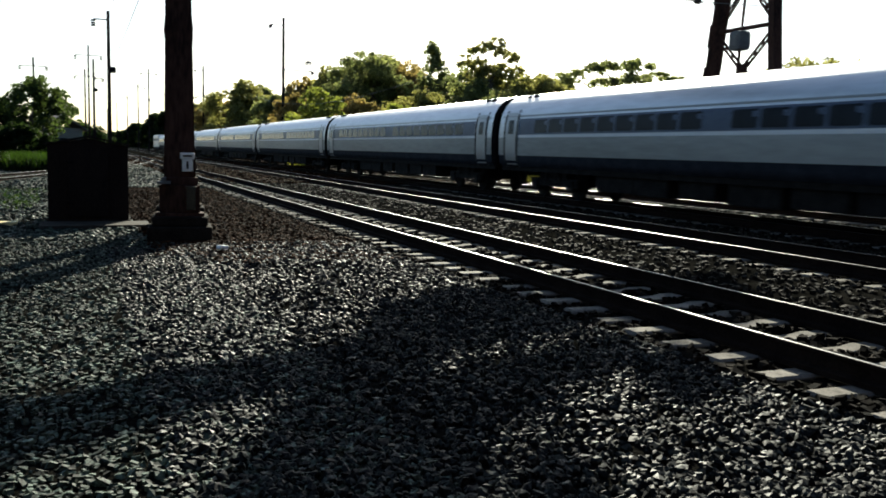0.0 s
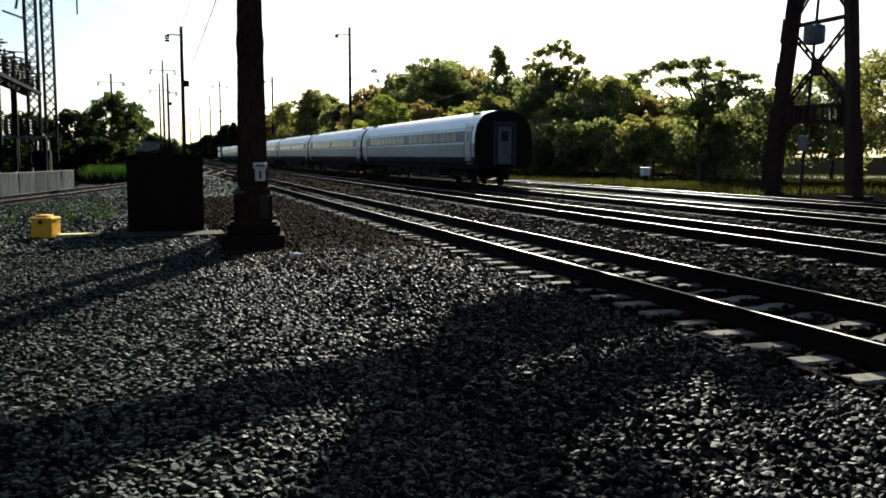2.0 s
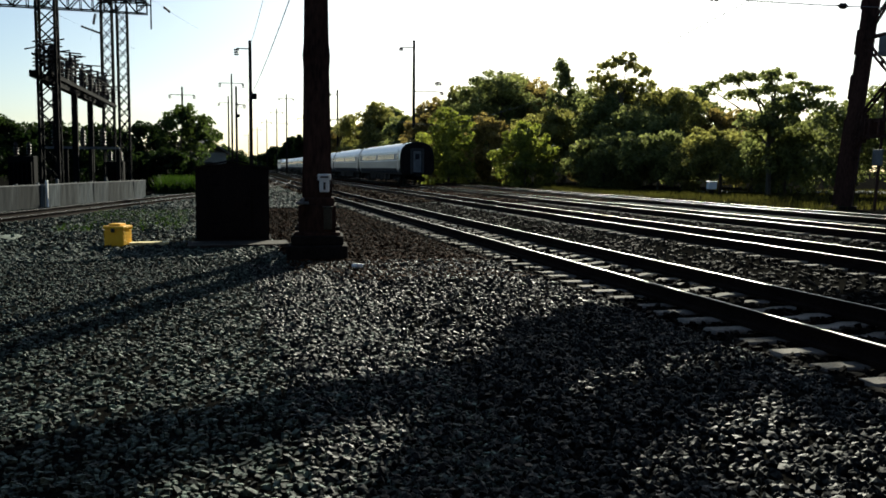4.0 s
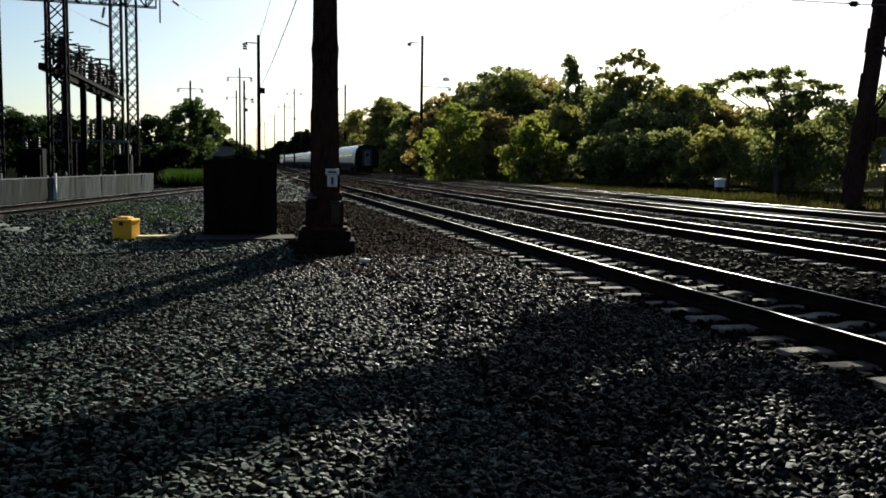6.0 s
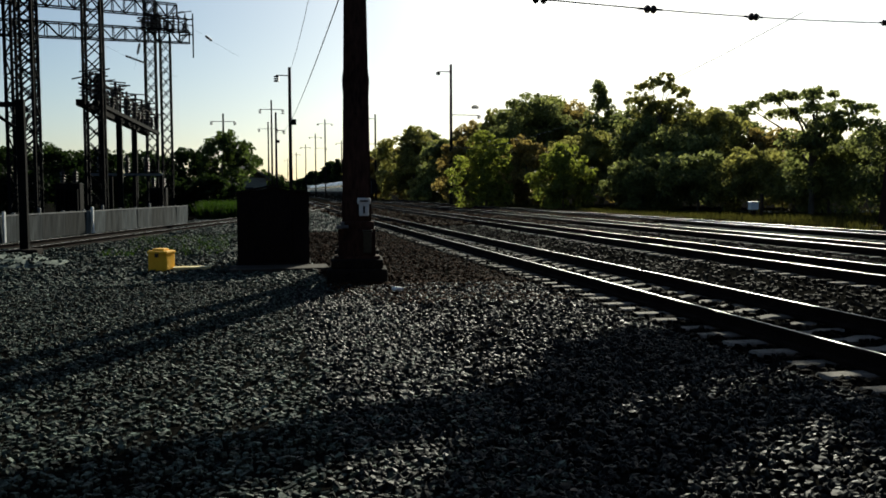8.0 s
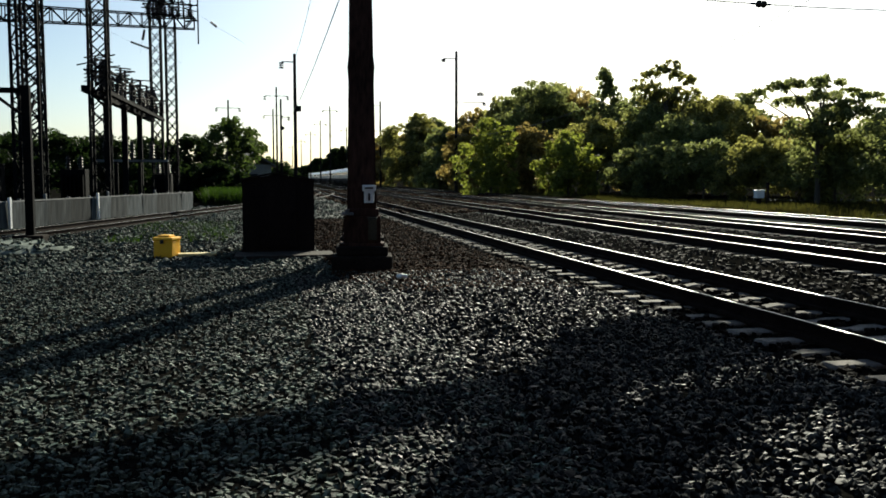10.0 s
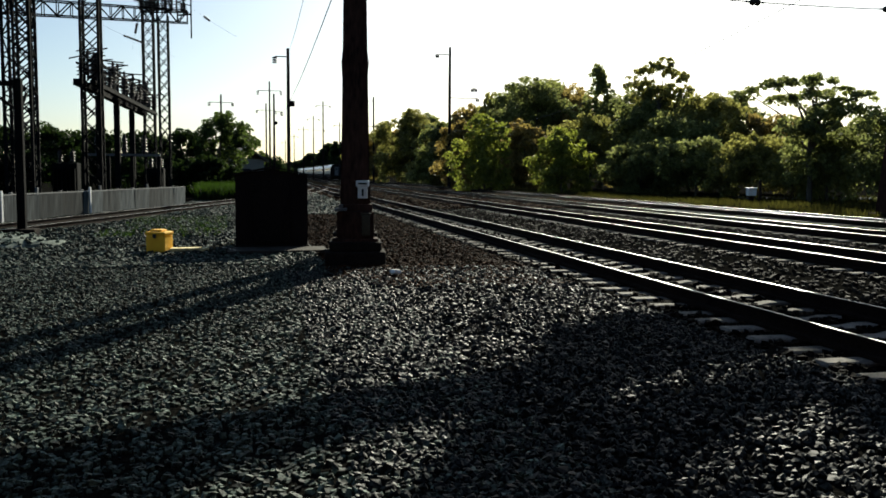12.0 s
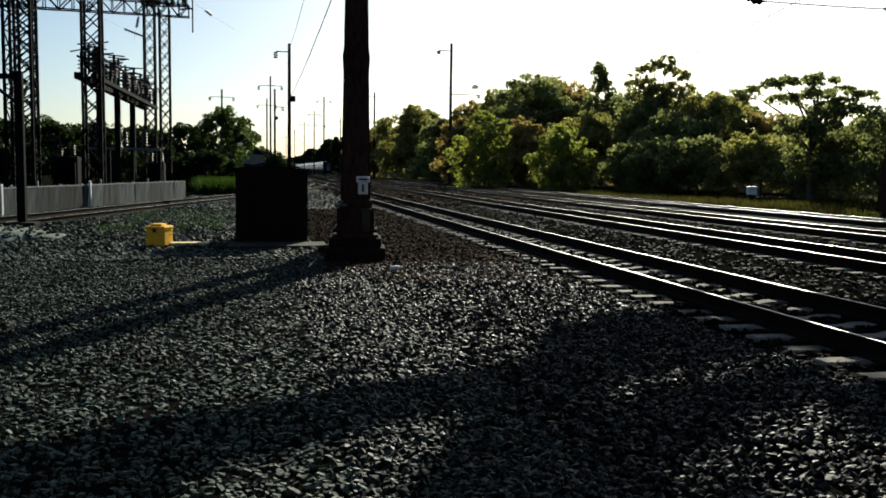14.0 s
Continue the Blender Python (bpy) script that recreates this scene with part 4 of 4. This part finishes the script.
for i in range(n):
    p = fa.lerp(fb, (i + 0.5) / n)
    bm = bmesh.new()
    hh = 0.90 + rng.uniform(-0.03, 0.03)
    cols = 6
    vs = [[bm.verts.new((-L1 / 2 * 0.985 + L1 * 0.985 * c / cols, dy + rng.uniform(-0.012, 0.012), z)) for c in range(cols + 1)] for dy, z in ((-0.015, -0.08), (-0.015, hh), (0.015, hh), (0.015, -0.08))]
    for a, b in zip(vs, vs[1:] + vs[:1]):
        for c in range(cols):
            bm.faces.new((a[c], a[c + 1], b[c + 1], b[c]))
    bmesh.ops.recalc_face_normals(bm, faces=bm.faces)
    o = part("panel", bm, RUSTSHEET if i == 3 else SHEET, fence, "rust-brown sheet" if i == 3 else "")
    o.matrix_basis = pose(p.x, p.y, 0, rng.uniform(-1.5, 1.5), 0, turn)
    if True:
        q = fa.lerp(fb, i / n)
        o = part("post", boxes((-0.05, 0.05, 0.03, 0.12, -0.1, 1.02 + (0.14 if i % 3 == 0 else 0)), bevel=0.008), GREYSTEEL, fence)
        o.matrix_basis = pose(q.x, q.y, 0, 0, 0, turn)
for k, z in ((0.30, 1.08), (0.55, 1.12)):
    q = fa.lerp(fb, k)
    o = part("marker_post", boxes((-0.06, 0.06, -0.12, -0.04, -0.1, z), bevel=0.01), WHITE, fence, "white marker post")
    o.matrix_basis = pose(q.x, q.y, 0, 0, 0, turn)
o = part("top_rail", bars((fa + Vector((0, 0.06, 0.93)), fb + Vector((0, 0.06, 0.95)), 0.05)), GREYSTEEL, fence)

# pile of pale gravel with the foot of the dark post in it
def heap(name, x, y, rx, ry, h, material, label):
    bm = bmesh.new()
    bmesh.ops.create_icosphere(bm, subdivisions=4, radius=1)
    for v in bm.verts:
        k = 1 + 0.12 * noise.noise(v.co * 2.5) + 0.05 * noise.noise(v.co * 9)
        v.co = Vector((v.co.x * rx * k, v.co.y * ry * k, v.co.z * h * k))
    o = part(name, bm, material)
    o.matrix_basis = pose(x, y, -0.03)
    return tagged(o, label, "gravel pile")


heap("gravel_heap", -6.6, 22.8, 1.9, 1.5, 0.28, PILE, "low pile of pale crushed stone")
post = thing("arm_post", "dark steel post with a side arm beside the gravel pile", "post", pose(-6.45, 26.2, 0))
part("shaft", boxes((-0.11, 0.11, -0.11, 0.11, -0.2, 4.3), bevel=0.02), DARKSTEEL, post)
part("arm", bars(((0.1, 0, 4.15), (-3.4, 0, 4.15), 0.14), ((0, 0, 3.4), (-0.9, 0, 4.1), 0.08), ((0.0, 0, 3.3), (0.0, 0.9, 3.95), 0.07)), DARKSTEEL, post)
part("base", boxes((-0.4, 0.4, -0.35, 0.35, -0.1, 0.16), bevel=0.04), FOOTING, post)
ws = part("pale_stone", boxes((-0.07, 0.07, -0.09, 0.09, -0.03, 0.045), bevel=0.03), PALE)
ws.matrix_basis = pose(2.27, 14.75, 0.07, -6, 8, 20)
tagged(ws, "single bright white stone lying on the gravel", "stone")


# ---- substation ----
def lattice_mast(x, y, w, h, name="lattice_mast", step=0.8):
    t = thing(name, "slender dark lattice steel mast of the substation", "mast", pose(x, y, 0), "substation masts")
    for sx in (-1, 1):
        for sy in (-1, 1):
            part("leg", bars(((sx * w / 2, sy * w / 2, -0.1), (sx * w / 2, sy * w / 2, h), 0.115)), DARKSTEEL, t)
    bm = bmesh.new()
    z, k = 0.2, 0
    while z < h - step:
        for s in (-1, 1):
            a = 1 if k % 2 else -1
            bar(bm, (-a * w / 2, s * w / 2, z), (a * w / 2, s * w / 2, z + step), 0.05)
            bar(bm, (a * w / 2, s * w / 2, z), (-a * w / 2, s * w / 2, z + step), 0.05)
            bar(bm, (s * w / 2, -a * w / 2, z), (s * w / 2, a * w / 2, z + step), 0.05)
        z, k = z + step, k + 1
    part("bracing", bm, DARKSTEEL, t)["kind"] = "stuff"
    return t


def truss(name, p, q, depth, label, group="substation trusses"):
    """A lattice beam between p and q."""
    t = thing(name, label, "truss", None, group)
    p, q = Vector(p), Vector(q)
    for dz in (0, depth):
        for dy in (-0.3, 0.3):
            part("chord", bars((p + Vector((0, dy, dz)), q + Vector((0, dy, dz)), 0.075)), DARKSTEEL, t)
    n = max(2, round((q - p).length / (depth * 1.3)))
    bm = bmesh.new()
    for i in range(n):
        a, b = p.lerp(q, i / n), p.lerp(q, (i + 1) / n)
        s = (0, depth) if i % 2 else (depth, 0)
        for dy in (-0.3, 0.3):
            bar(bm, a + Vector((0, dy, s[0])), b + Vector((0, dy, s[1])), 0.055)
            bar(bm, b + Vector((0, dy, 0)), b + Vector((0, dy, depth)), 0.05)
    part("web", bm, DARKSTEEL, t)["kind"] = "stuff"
    return t


MASTS = [(-9.85, 40.5, 1.05, 16), (-10.35, 43.5, 0.75, 16), (-7.75, 45.0, 0.80, 15.5), (-6.95, 61.0, 0.65, 15.0), (-6.35, 64.5, 0.65, 12.6), (-13.5, 46.0, 0.9, 16)]
for x, y, w, h in MASTS:
    lattice_mast(x, y, w, h)
truss("lattice_beam", (-16, 45.2, 9.2), (-4.6, 63.0, 11.9), 0.8, "dark lattice beam between the substation masts")
truss("lattice_beam", (-16, 42.5, 10.4), (-5.3, 62.0, 13.4), 0.85, "dark upper lattice beam of the substation")
# bus platform that runs back from one mast to the next, with its insulators
bp = thing("bus_platform", "dark steel bus gallery crowded with insulators and switch arms", "switchgear")
a, b = Vector((-8.35, 44.6, 6.0)), Vector((-7.3, 61.2, 5.6))
part("beam", bars((a, b, 0.35, 0.3), (a + Vector((0.7, 0, 0)), b + Vector((0.7, 0, 0)), 0.25, 0.2)), DARKSTEEL, bp)
rng = random.Random(5)
for i in range(44):
    p = a.lerp(b, (i + 0.5) / 44) + Vector((rng.uniform(-0.1, 0.8), 0, 0.1))
    hgt = rng.uniform(0.7, 1.6)
    bm = bmesh.new()
    rod(bm, p, p + Vector((0, 0, hgt)), 0.06)
    for j in range(4):
        z = p.z + hgt * (0.3 + 0.16 * j)
        rod(bm, (p.x, p.y, z), (p.x, p.y, z + 0.05), 0.2, 0.12, 8)
    bar(bm, p + Vector((-0.5, 0, hgt)), p + Vector((0.5, 0.2, hgt + rng.uniform(-0.2, 0.3))), 0.06)
    part("insulator", bm, PORCELAIN, bp)
for k in (0.25, 0.5, 0.75):
    p = a.lerp(b, k)
    part("support", bars(((p.x, p.y, -0.1), (p.x, p.y, 5.7), 0.3)), DARKSTEEL, bp)
part("deck_rail", bars((a + Vector((0, 0, 0.9)), b + Vector((0, 0, 0.9)), 0.08), (a + Vector((0.7, 0, 1.1)), b + Vector((0.7, 0, 1.1)), 0.08)), DARKSTEEL, bp)
# switchgear crowded on the ends of the lattice beams
sw = thing("beam_switch", "dark insulators and switch arms crowded on the beam ends", "switchgear")
rng = random.Random(31)
for i in range(22):
    k = rng.uniform(0.0, 1.0)
    p = Vector((-7.2, 59.2, 11.9)).lerp(Vector((-4.6, 63.0, 12.6)), k) + Vector((0, rng.uniform(-0.3, 0.3), 0))
    hgt = rng.uniform(0.5, 1.3)
    bm = bmesh.new()
    rod(bm, p, p + Vector((0, 0, hgt)), 0.05)
    for j in range(4):
        rod(bm, p + Vector((0, 0, hgt * (0.25 + 0.17 * j))), p + Vector((0, 0, hgt * (0.25 + 0.17 * j) + 0.05)), 0.17, 0.1, 8)
    bar(bm, p + Vector((rng.uniform(-0.6, -0.2), 0, hgt)), p + Vector((rng.uniform(0.2, 0.7), 0.2, hgt + rng.uniform(-0.25, 0.35))), 0.06)
    part("insulator", bm, PORCELAIN, sw)
part("end_bar", bars(((-4.35, 63.0, 10.9), (-4.35, 63.0, 13.9), 0.09), ((-5.2, 63.0, 12.4), (-4.3, 63.0, 12.5), 0.1)), DARKSTEEL, sw)
part("rail", bars(((-7.4, 58.9, 12.75), (-4.4, 63.0, 13.5), 0.07), ((-7.2, 59.2, 11.85), (-4.5, 63.0, 12.6), 0.08)), DARKSTEEL, sw)
# strain insulators on thin lines that run down from the beams
for p, q, p2, q2 in (((-8.28, 59.43, 10.40), (-7.17, 59.57, 10.02), (-10.4, 59.2, 11.4), (-5.2, 59.9, 9.2)),
                     ((-7.43, 59.54, 11.2), (-7.56, 59.52, 10.55), (-7.25, 59.6, 12.3), (-7.75, 59.5, 9.6)),
                     ((-3.35, 59.9, 11.9), (-2.95, 59.93, 11.6), (-4.35, 63.0, 12.9), (-1.2, 58.5, 10.4))):
    li = thing("strain_insulator", "dark rod-shaped strain insulator hung on a thin line", "insulator", None, "strain insulators")
    bm = bmesh.new()
    rod(bm, p, q, 0.05, n=8)
    for j in range(6):
        c = Vector(p).lerp(Vector(q), (j + 0.5) / 6)
        e = (Vector(q) - Vector(p)).normalized() * 0.03
        rod(bm, c - e, c + e, 0.10, 0.07, 8)
    part("insulator", bm, PORCELAIN, li)
    bm = bmesh.new()
    rod(bm, p2, p, 0.005, n=5)
    rod(bm, q, q2, 0.005, n=5)
    part("line", bm, WIRE, li)
# low steel frame with pale beam, and small transformers below
fr = thing("switch_frame", "low dark switch frame with a pale top beam", "switchgear", pose(-7.6, 54.0, 0))
part("top_beam", bars(((-2.2, 0, 2.75), (2.0, 0, 2.75), 0.14)), GREYSTEEL, fr)
for x in (-2.1, -0.9, 0.4, 1.9):
    part("post", boxes((x - 0.09, x + 0.09, -0.09, 0.09, -0.1, 2.7), bevel=0.01), DARKSTEEL, fr)
for x in (-1.5, 0.0, 1.1):
    bm = bmesh.new()
    rod(bm, (x, 0, 2.8), (x, 0, 3.9), 0.09)
    for j in range(5):
        rod(bm, (x, 0, 2.95 + j * 0.17), (x, 0, 3.02 + j * 0.17), 0.19, 0.12)
    part("insulator", bm, PORCELAIN, fr)
for x, y, w, h in ((-9.6, 48, 1.2, 2.2), (-12.4, 43, 1.4, 2.4), (-6.3, 58, 1.0, 2.0)):
    tf = thing("transformer", "dark grey finned transformer tank behind the fence", "transformer", pose(x, y, 0), "transformers")
    part("tank", boxes((-w / 2, w / 2, -0.5, 0.5, -0.05, h), bevel=0.05), DARKSTEEL, tf)
    for i in range(6):
        u = -w / 2 + (i + 0.5) * w / 6
        part("cooling_fin", boxes((u - 0.03, u + 0.03, -0.75, -0.5, 0.3, h - 0.3)), DARKSTEEL, tf)
    for u in (-0.3, 0.3):
        bm = bmesh.new()
        rod(bm, (u, 0, h - 0.02), (u, 0, h + 0.7), 0.07)
        for j in range(4):
            rod(bm, (u, 0, h + 0.1 + j * 0.14), (u, 0, h + 0.16 + j * 0.14), 0.15, 0.09)
        part("bushing", bm, PORCELAIN, tf)


# ---- poles, wires and far things ----
def pole(x, y, h, r, arms, label, name="line_pole", material=WOODPOLE, box_at=None):
    t = thing(name, label, "pole", pose(x, y, 0), "poles along the railway")
    bm = bmesh.new()
    rod(bm, (0, 0, -0.3), (0, 0, h), r, r * 0.72, 10)
    part("shaft", bm, material, t)
    for z, x0, x1 in arms:
        part("arm", bars(((x0, 0, z), (x1, 0, z), max(0.06, r * 0.45))), DARKSTEEL, t)
        for u in (x0, x1):
            if abs(u) > 0.3:
                bm = bmesh.new()
                for j in range(3):
                    rod(bm, (u, 0, z - 0.12 - j * 0.14), (u, 0, z - 0.04 - j * 0.14), r * 1.4, r * 1.0)
                part("insulator", bm, PORCELAIN, t)
    if box_at:
        part("equipment_box", boxes((0.05, 0.38, -0.15, 0.15, box_at - 0.2, box_at + 0.15), bevel=0.04), DARKSTEEL, t)
    return t


def pole_at(az, dist, el, r, arms, label, box_el=None, **k):
    x, y = at(az, dist)
    h = height_for(el, dist)
    return pole(x, y, h, r, [(h - dz, a, b) for dz, a, b in arms], label, box_at=height_for(box_el, dist) if box_el else None, **k)


tall = "tall dark catenary pole with small insulator arms"
pole_at(1.94, 56, 7.84, 0.13, [(0.5, -0.8, 0.0)], "dark line pole with an equipment box", 4.45)
pole_at(12.31, 110, 8.11, 0.22, [(0.9, -1.6, 0.0), (6.2, 0.0, 3.6), (5.0, 2.9, 3.3)], tall)
pole_at(7.39, 186, 4.95, 0.24, [(0.9, -1.6, 0.0), (6.2, -1.5, 3.6)], tall)
pole_at(1.04, 101, 5.01, 0.15, [(2.0, 0.0, 0.9)], tall, 3.2)
pole_at(0.77, 88, 5.78, 0.11, [(0.9, -1.1, 1.1)], tall)
pole_at(0.55, 120, 4.4, 0.13, [(0.9, -1.2, 1.2)], tall)
pole_at(-2.23, 104, 4.89, 0.14, [(0.9, -1.3, 1.3), (2.6, -1.2, 1.2)], "wooden utility pole with two crossarms")
pole_at(4.15, 205, 4.61, 0.2, [(1.0, -1.6, 1.6)], tall)
pole_at(3.53, 245, 3.7, 0.2, [(1.0, -1.6, 1.6), (4.0, 0, 3)], tall)
pole_at(2.9, 300, 3.0, 0.2, [(1.0, -1.6, 1.6)], tall)
pole_at(2.3, 360, 2.5, 0.2, [(1.0, -1.6, 1.6)], tall)
pole_at(1.75, 430, 2.1, 0.2, [(1.0, -1.6, 1.6)], tall)
pole_at(5.2, 260, 3.3, 0.2, [(1.0, -1.6, 1.6), (4.0, 0, 3)], tall)

# cross-span over the tracks between the column and the tower, with its insulators
span = thing("cross_span", "thin cross-span cable with brown insulators over the tracks", "cable")
ca, cb = Vector((2.1, 17.3, 5.85)), Vector((TX, 31.0, 8.5))
bm = bmesh.new()
sag(bm, ca, cb, 0.018, 0.25, 14)
part("cable", bm, WIRE, span)
for s in (4.84, 8.96, 13.9, 22.6):
    k = s / (cb - ca).length
    p = ca.lerp(cb, k) - Vector((0, 0, 4 * 0.25 * k * (1 - k)))
    d = (cb - ca).normalized()
    bm = bmesh.new()
    for j in (-1, 1):
        c = p + d * 0.13 * j
        rod(bm, c - d * 0.08, c, 0.03, 0.11, 10)
        rod(bm, c, c + d * 0.08, 0.11, 0.03, 10)
    rod(bm, p - d * 0.5, p + d * 0.5, 0.03)
    part("insulator", bm, PORCELAIN, span)


def wire(name, p, q, r, drop, label):
    bm = bmesh.new()
    sag(bm, p, q, r, drop, 14)
    return tagged(part(name, bm, WIRE), label, "wire", "overhead wires")


wl = "thin dark overhead line wire"
x, y = at(1.94, 56)
wire("overhead_wire", (*at(1.04, 101), 8.6), (1.56, 17.0, 5.5), 0.012, 1.2, wl)
wire("overhead_wire", (x, y, 9.2), (1.6, 17.0, 8.4), 0.010, 0.5, wl)
x, y = at(12.31, 110)
wire("catenary_wire", (TRACKS[2] + bend(95), 95, 7.3), (TRACKS[2], 25.1, 7.35), 0.012, 2.2, wl)

# hut by the left wood
hut = thing("hut", "small grey gabled signal hut among trees", "hut", pose(*at(-0.9, 84), 0, 0, 0, 12))
part("wall", boxes((-1.6, 1.6, -1.5, 1.5, -0.1, 3.0)), WALLPAINT, hut)
bm = bmesh.new()
pr = [(-2.0, 2.9), (0, 4.15), (2.0, 2.9), (1.95, 2.75), (0, 3.95), (-1.95, 2.75)]
A = [bm.verts.new((x, -1.9, z)) for x, z in pr]
B = [bm.verts.new((x, 1.9, z)) for x, z in pr]
bm.faces.new(A)
bm.faces.new(B[::-1])
for i in range(6):
    bm.faces.new((A[i], B[i], B[(i + 1) % 6], A[(i + 1) % 6]))
bmesh.ops.recalc_face_normals(bm, faces=bm.faces)
part("roof", bm, SHINGLE, hut)
w = part("window", boxes((-0.45, 0.45, -1.53, -1.49, 1.2, 2.2)), WALLPAINT, hut)
part("pane", boxes((-0.38, 0.38, -1.54, -1.52, 1.27, 2.13)), GLASS, w)


# grass
def grass(name, area, count, height, seed, label, material=GRASS):
    rng = np.random.default_rng(seed)
    x = rng.uniform(area[0], area[1], count)
    y = rng.uniform(area[2], area[3], count)
    z = np.zeros(count)
    h = rng.uniform(0.5, 1.0, count) * height
    a = rng.uniform(0, 6.28, count)
    lean = rng.normal(0, 0.25, (count, 2)) * h[:, None]
    w = 0.02 + 0.02 * rng.random(count) + height * 0.015
    p = np.stack([np.stack([x - w * np.cos(a), y - w * np.sin(a), z - 0.05], 1), np.stack([x + w * np.cos(a), y + w * np.sin(a), z - 0.05], 1),
                  np.stack([x + lean[:, 0], y + lean[:, 1], h], 1)], 1).reshape(-1, 3)
    return tagged(raw(name, p, np.arange(count * 3).reshape(-1, 3), material), label, "grass", kind="stuff")


grass("tall_grass", (-3.8, 1.0, 56.0, 68.0), 9000, 1.25, 1, "tall bright green grass at the end of the fence")
grass("grass_patch", (-4.5, -1.0, 25.0, 36.0), 1100, 0.10, 2, "sparse yellow-green grass in the gravel")
grass("verge_grass", (26.0, 60.0, 34.0, 66.0), 16000, 0.3, 3, "rough olive grass verge beyond the tracks", VERGE)
grass("verge_grass", (26.0, 34.0, 66.0, 130.0), 9000, 0.4, 4, "rough olive grass verge beyond the tracks", VERGE)
road = raw("road", [(36, 60, 0.06), (70, 52, 0.06), (72, 60, 0.06), (38, 68, 0.06)], [(0, 1, 2, 3)], ASPHALT)
tagged(road, "pale asphalt road strip behind the trees", "road", kind="structure")
sg = thing("trackside_cabinet", "small white cabinet with a dark post beyond the tracks", "cabinet", pose(*at(31.3, 62), 0))
part("cabinet", boxes((-0.28, 0.28, -0.2, 0.2, 0.45, 0.95), (-0.32, 0.32, -0.24, 0.24, 0.93, 1.0), bevel=0.03), WHITE, sg)
part("post", boxes((0.55, 0.7, -0.08, 0.08, -0.1, 1.5), bevel=0.01), WOODPOLE, sg)
part("stand", boxes((-0.12, 0.12, -0.1, 0.1, -0.1, 0.46), bevel=0.02), FOOTING, sg)


# ---- what moves ----
def motions():
    """The train runs north at a steady pace and follows the bend of its track."""
    for i, car in enumerate(CARS):
        centre = 13.0 + CAR_PITCH * i - (2.4 if i == len(CARS) - 1 else 0)
        rows = []
        for k in range(29):
            t = k * 0.5
            y = TAIL_AT_START + SPEED * t + centre
            rows.append((t, pose(TRACKS[2] + bend(y), y, RAILZ, 0, 0, -math.degrees(math.atan(slope(y))))))
        walk(car, rows)


motions()
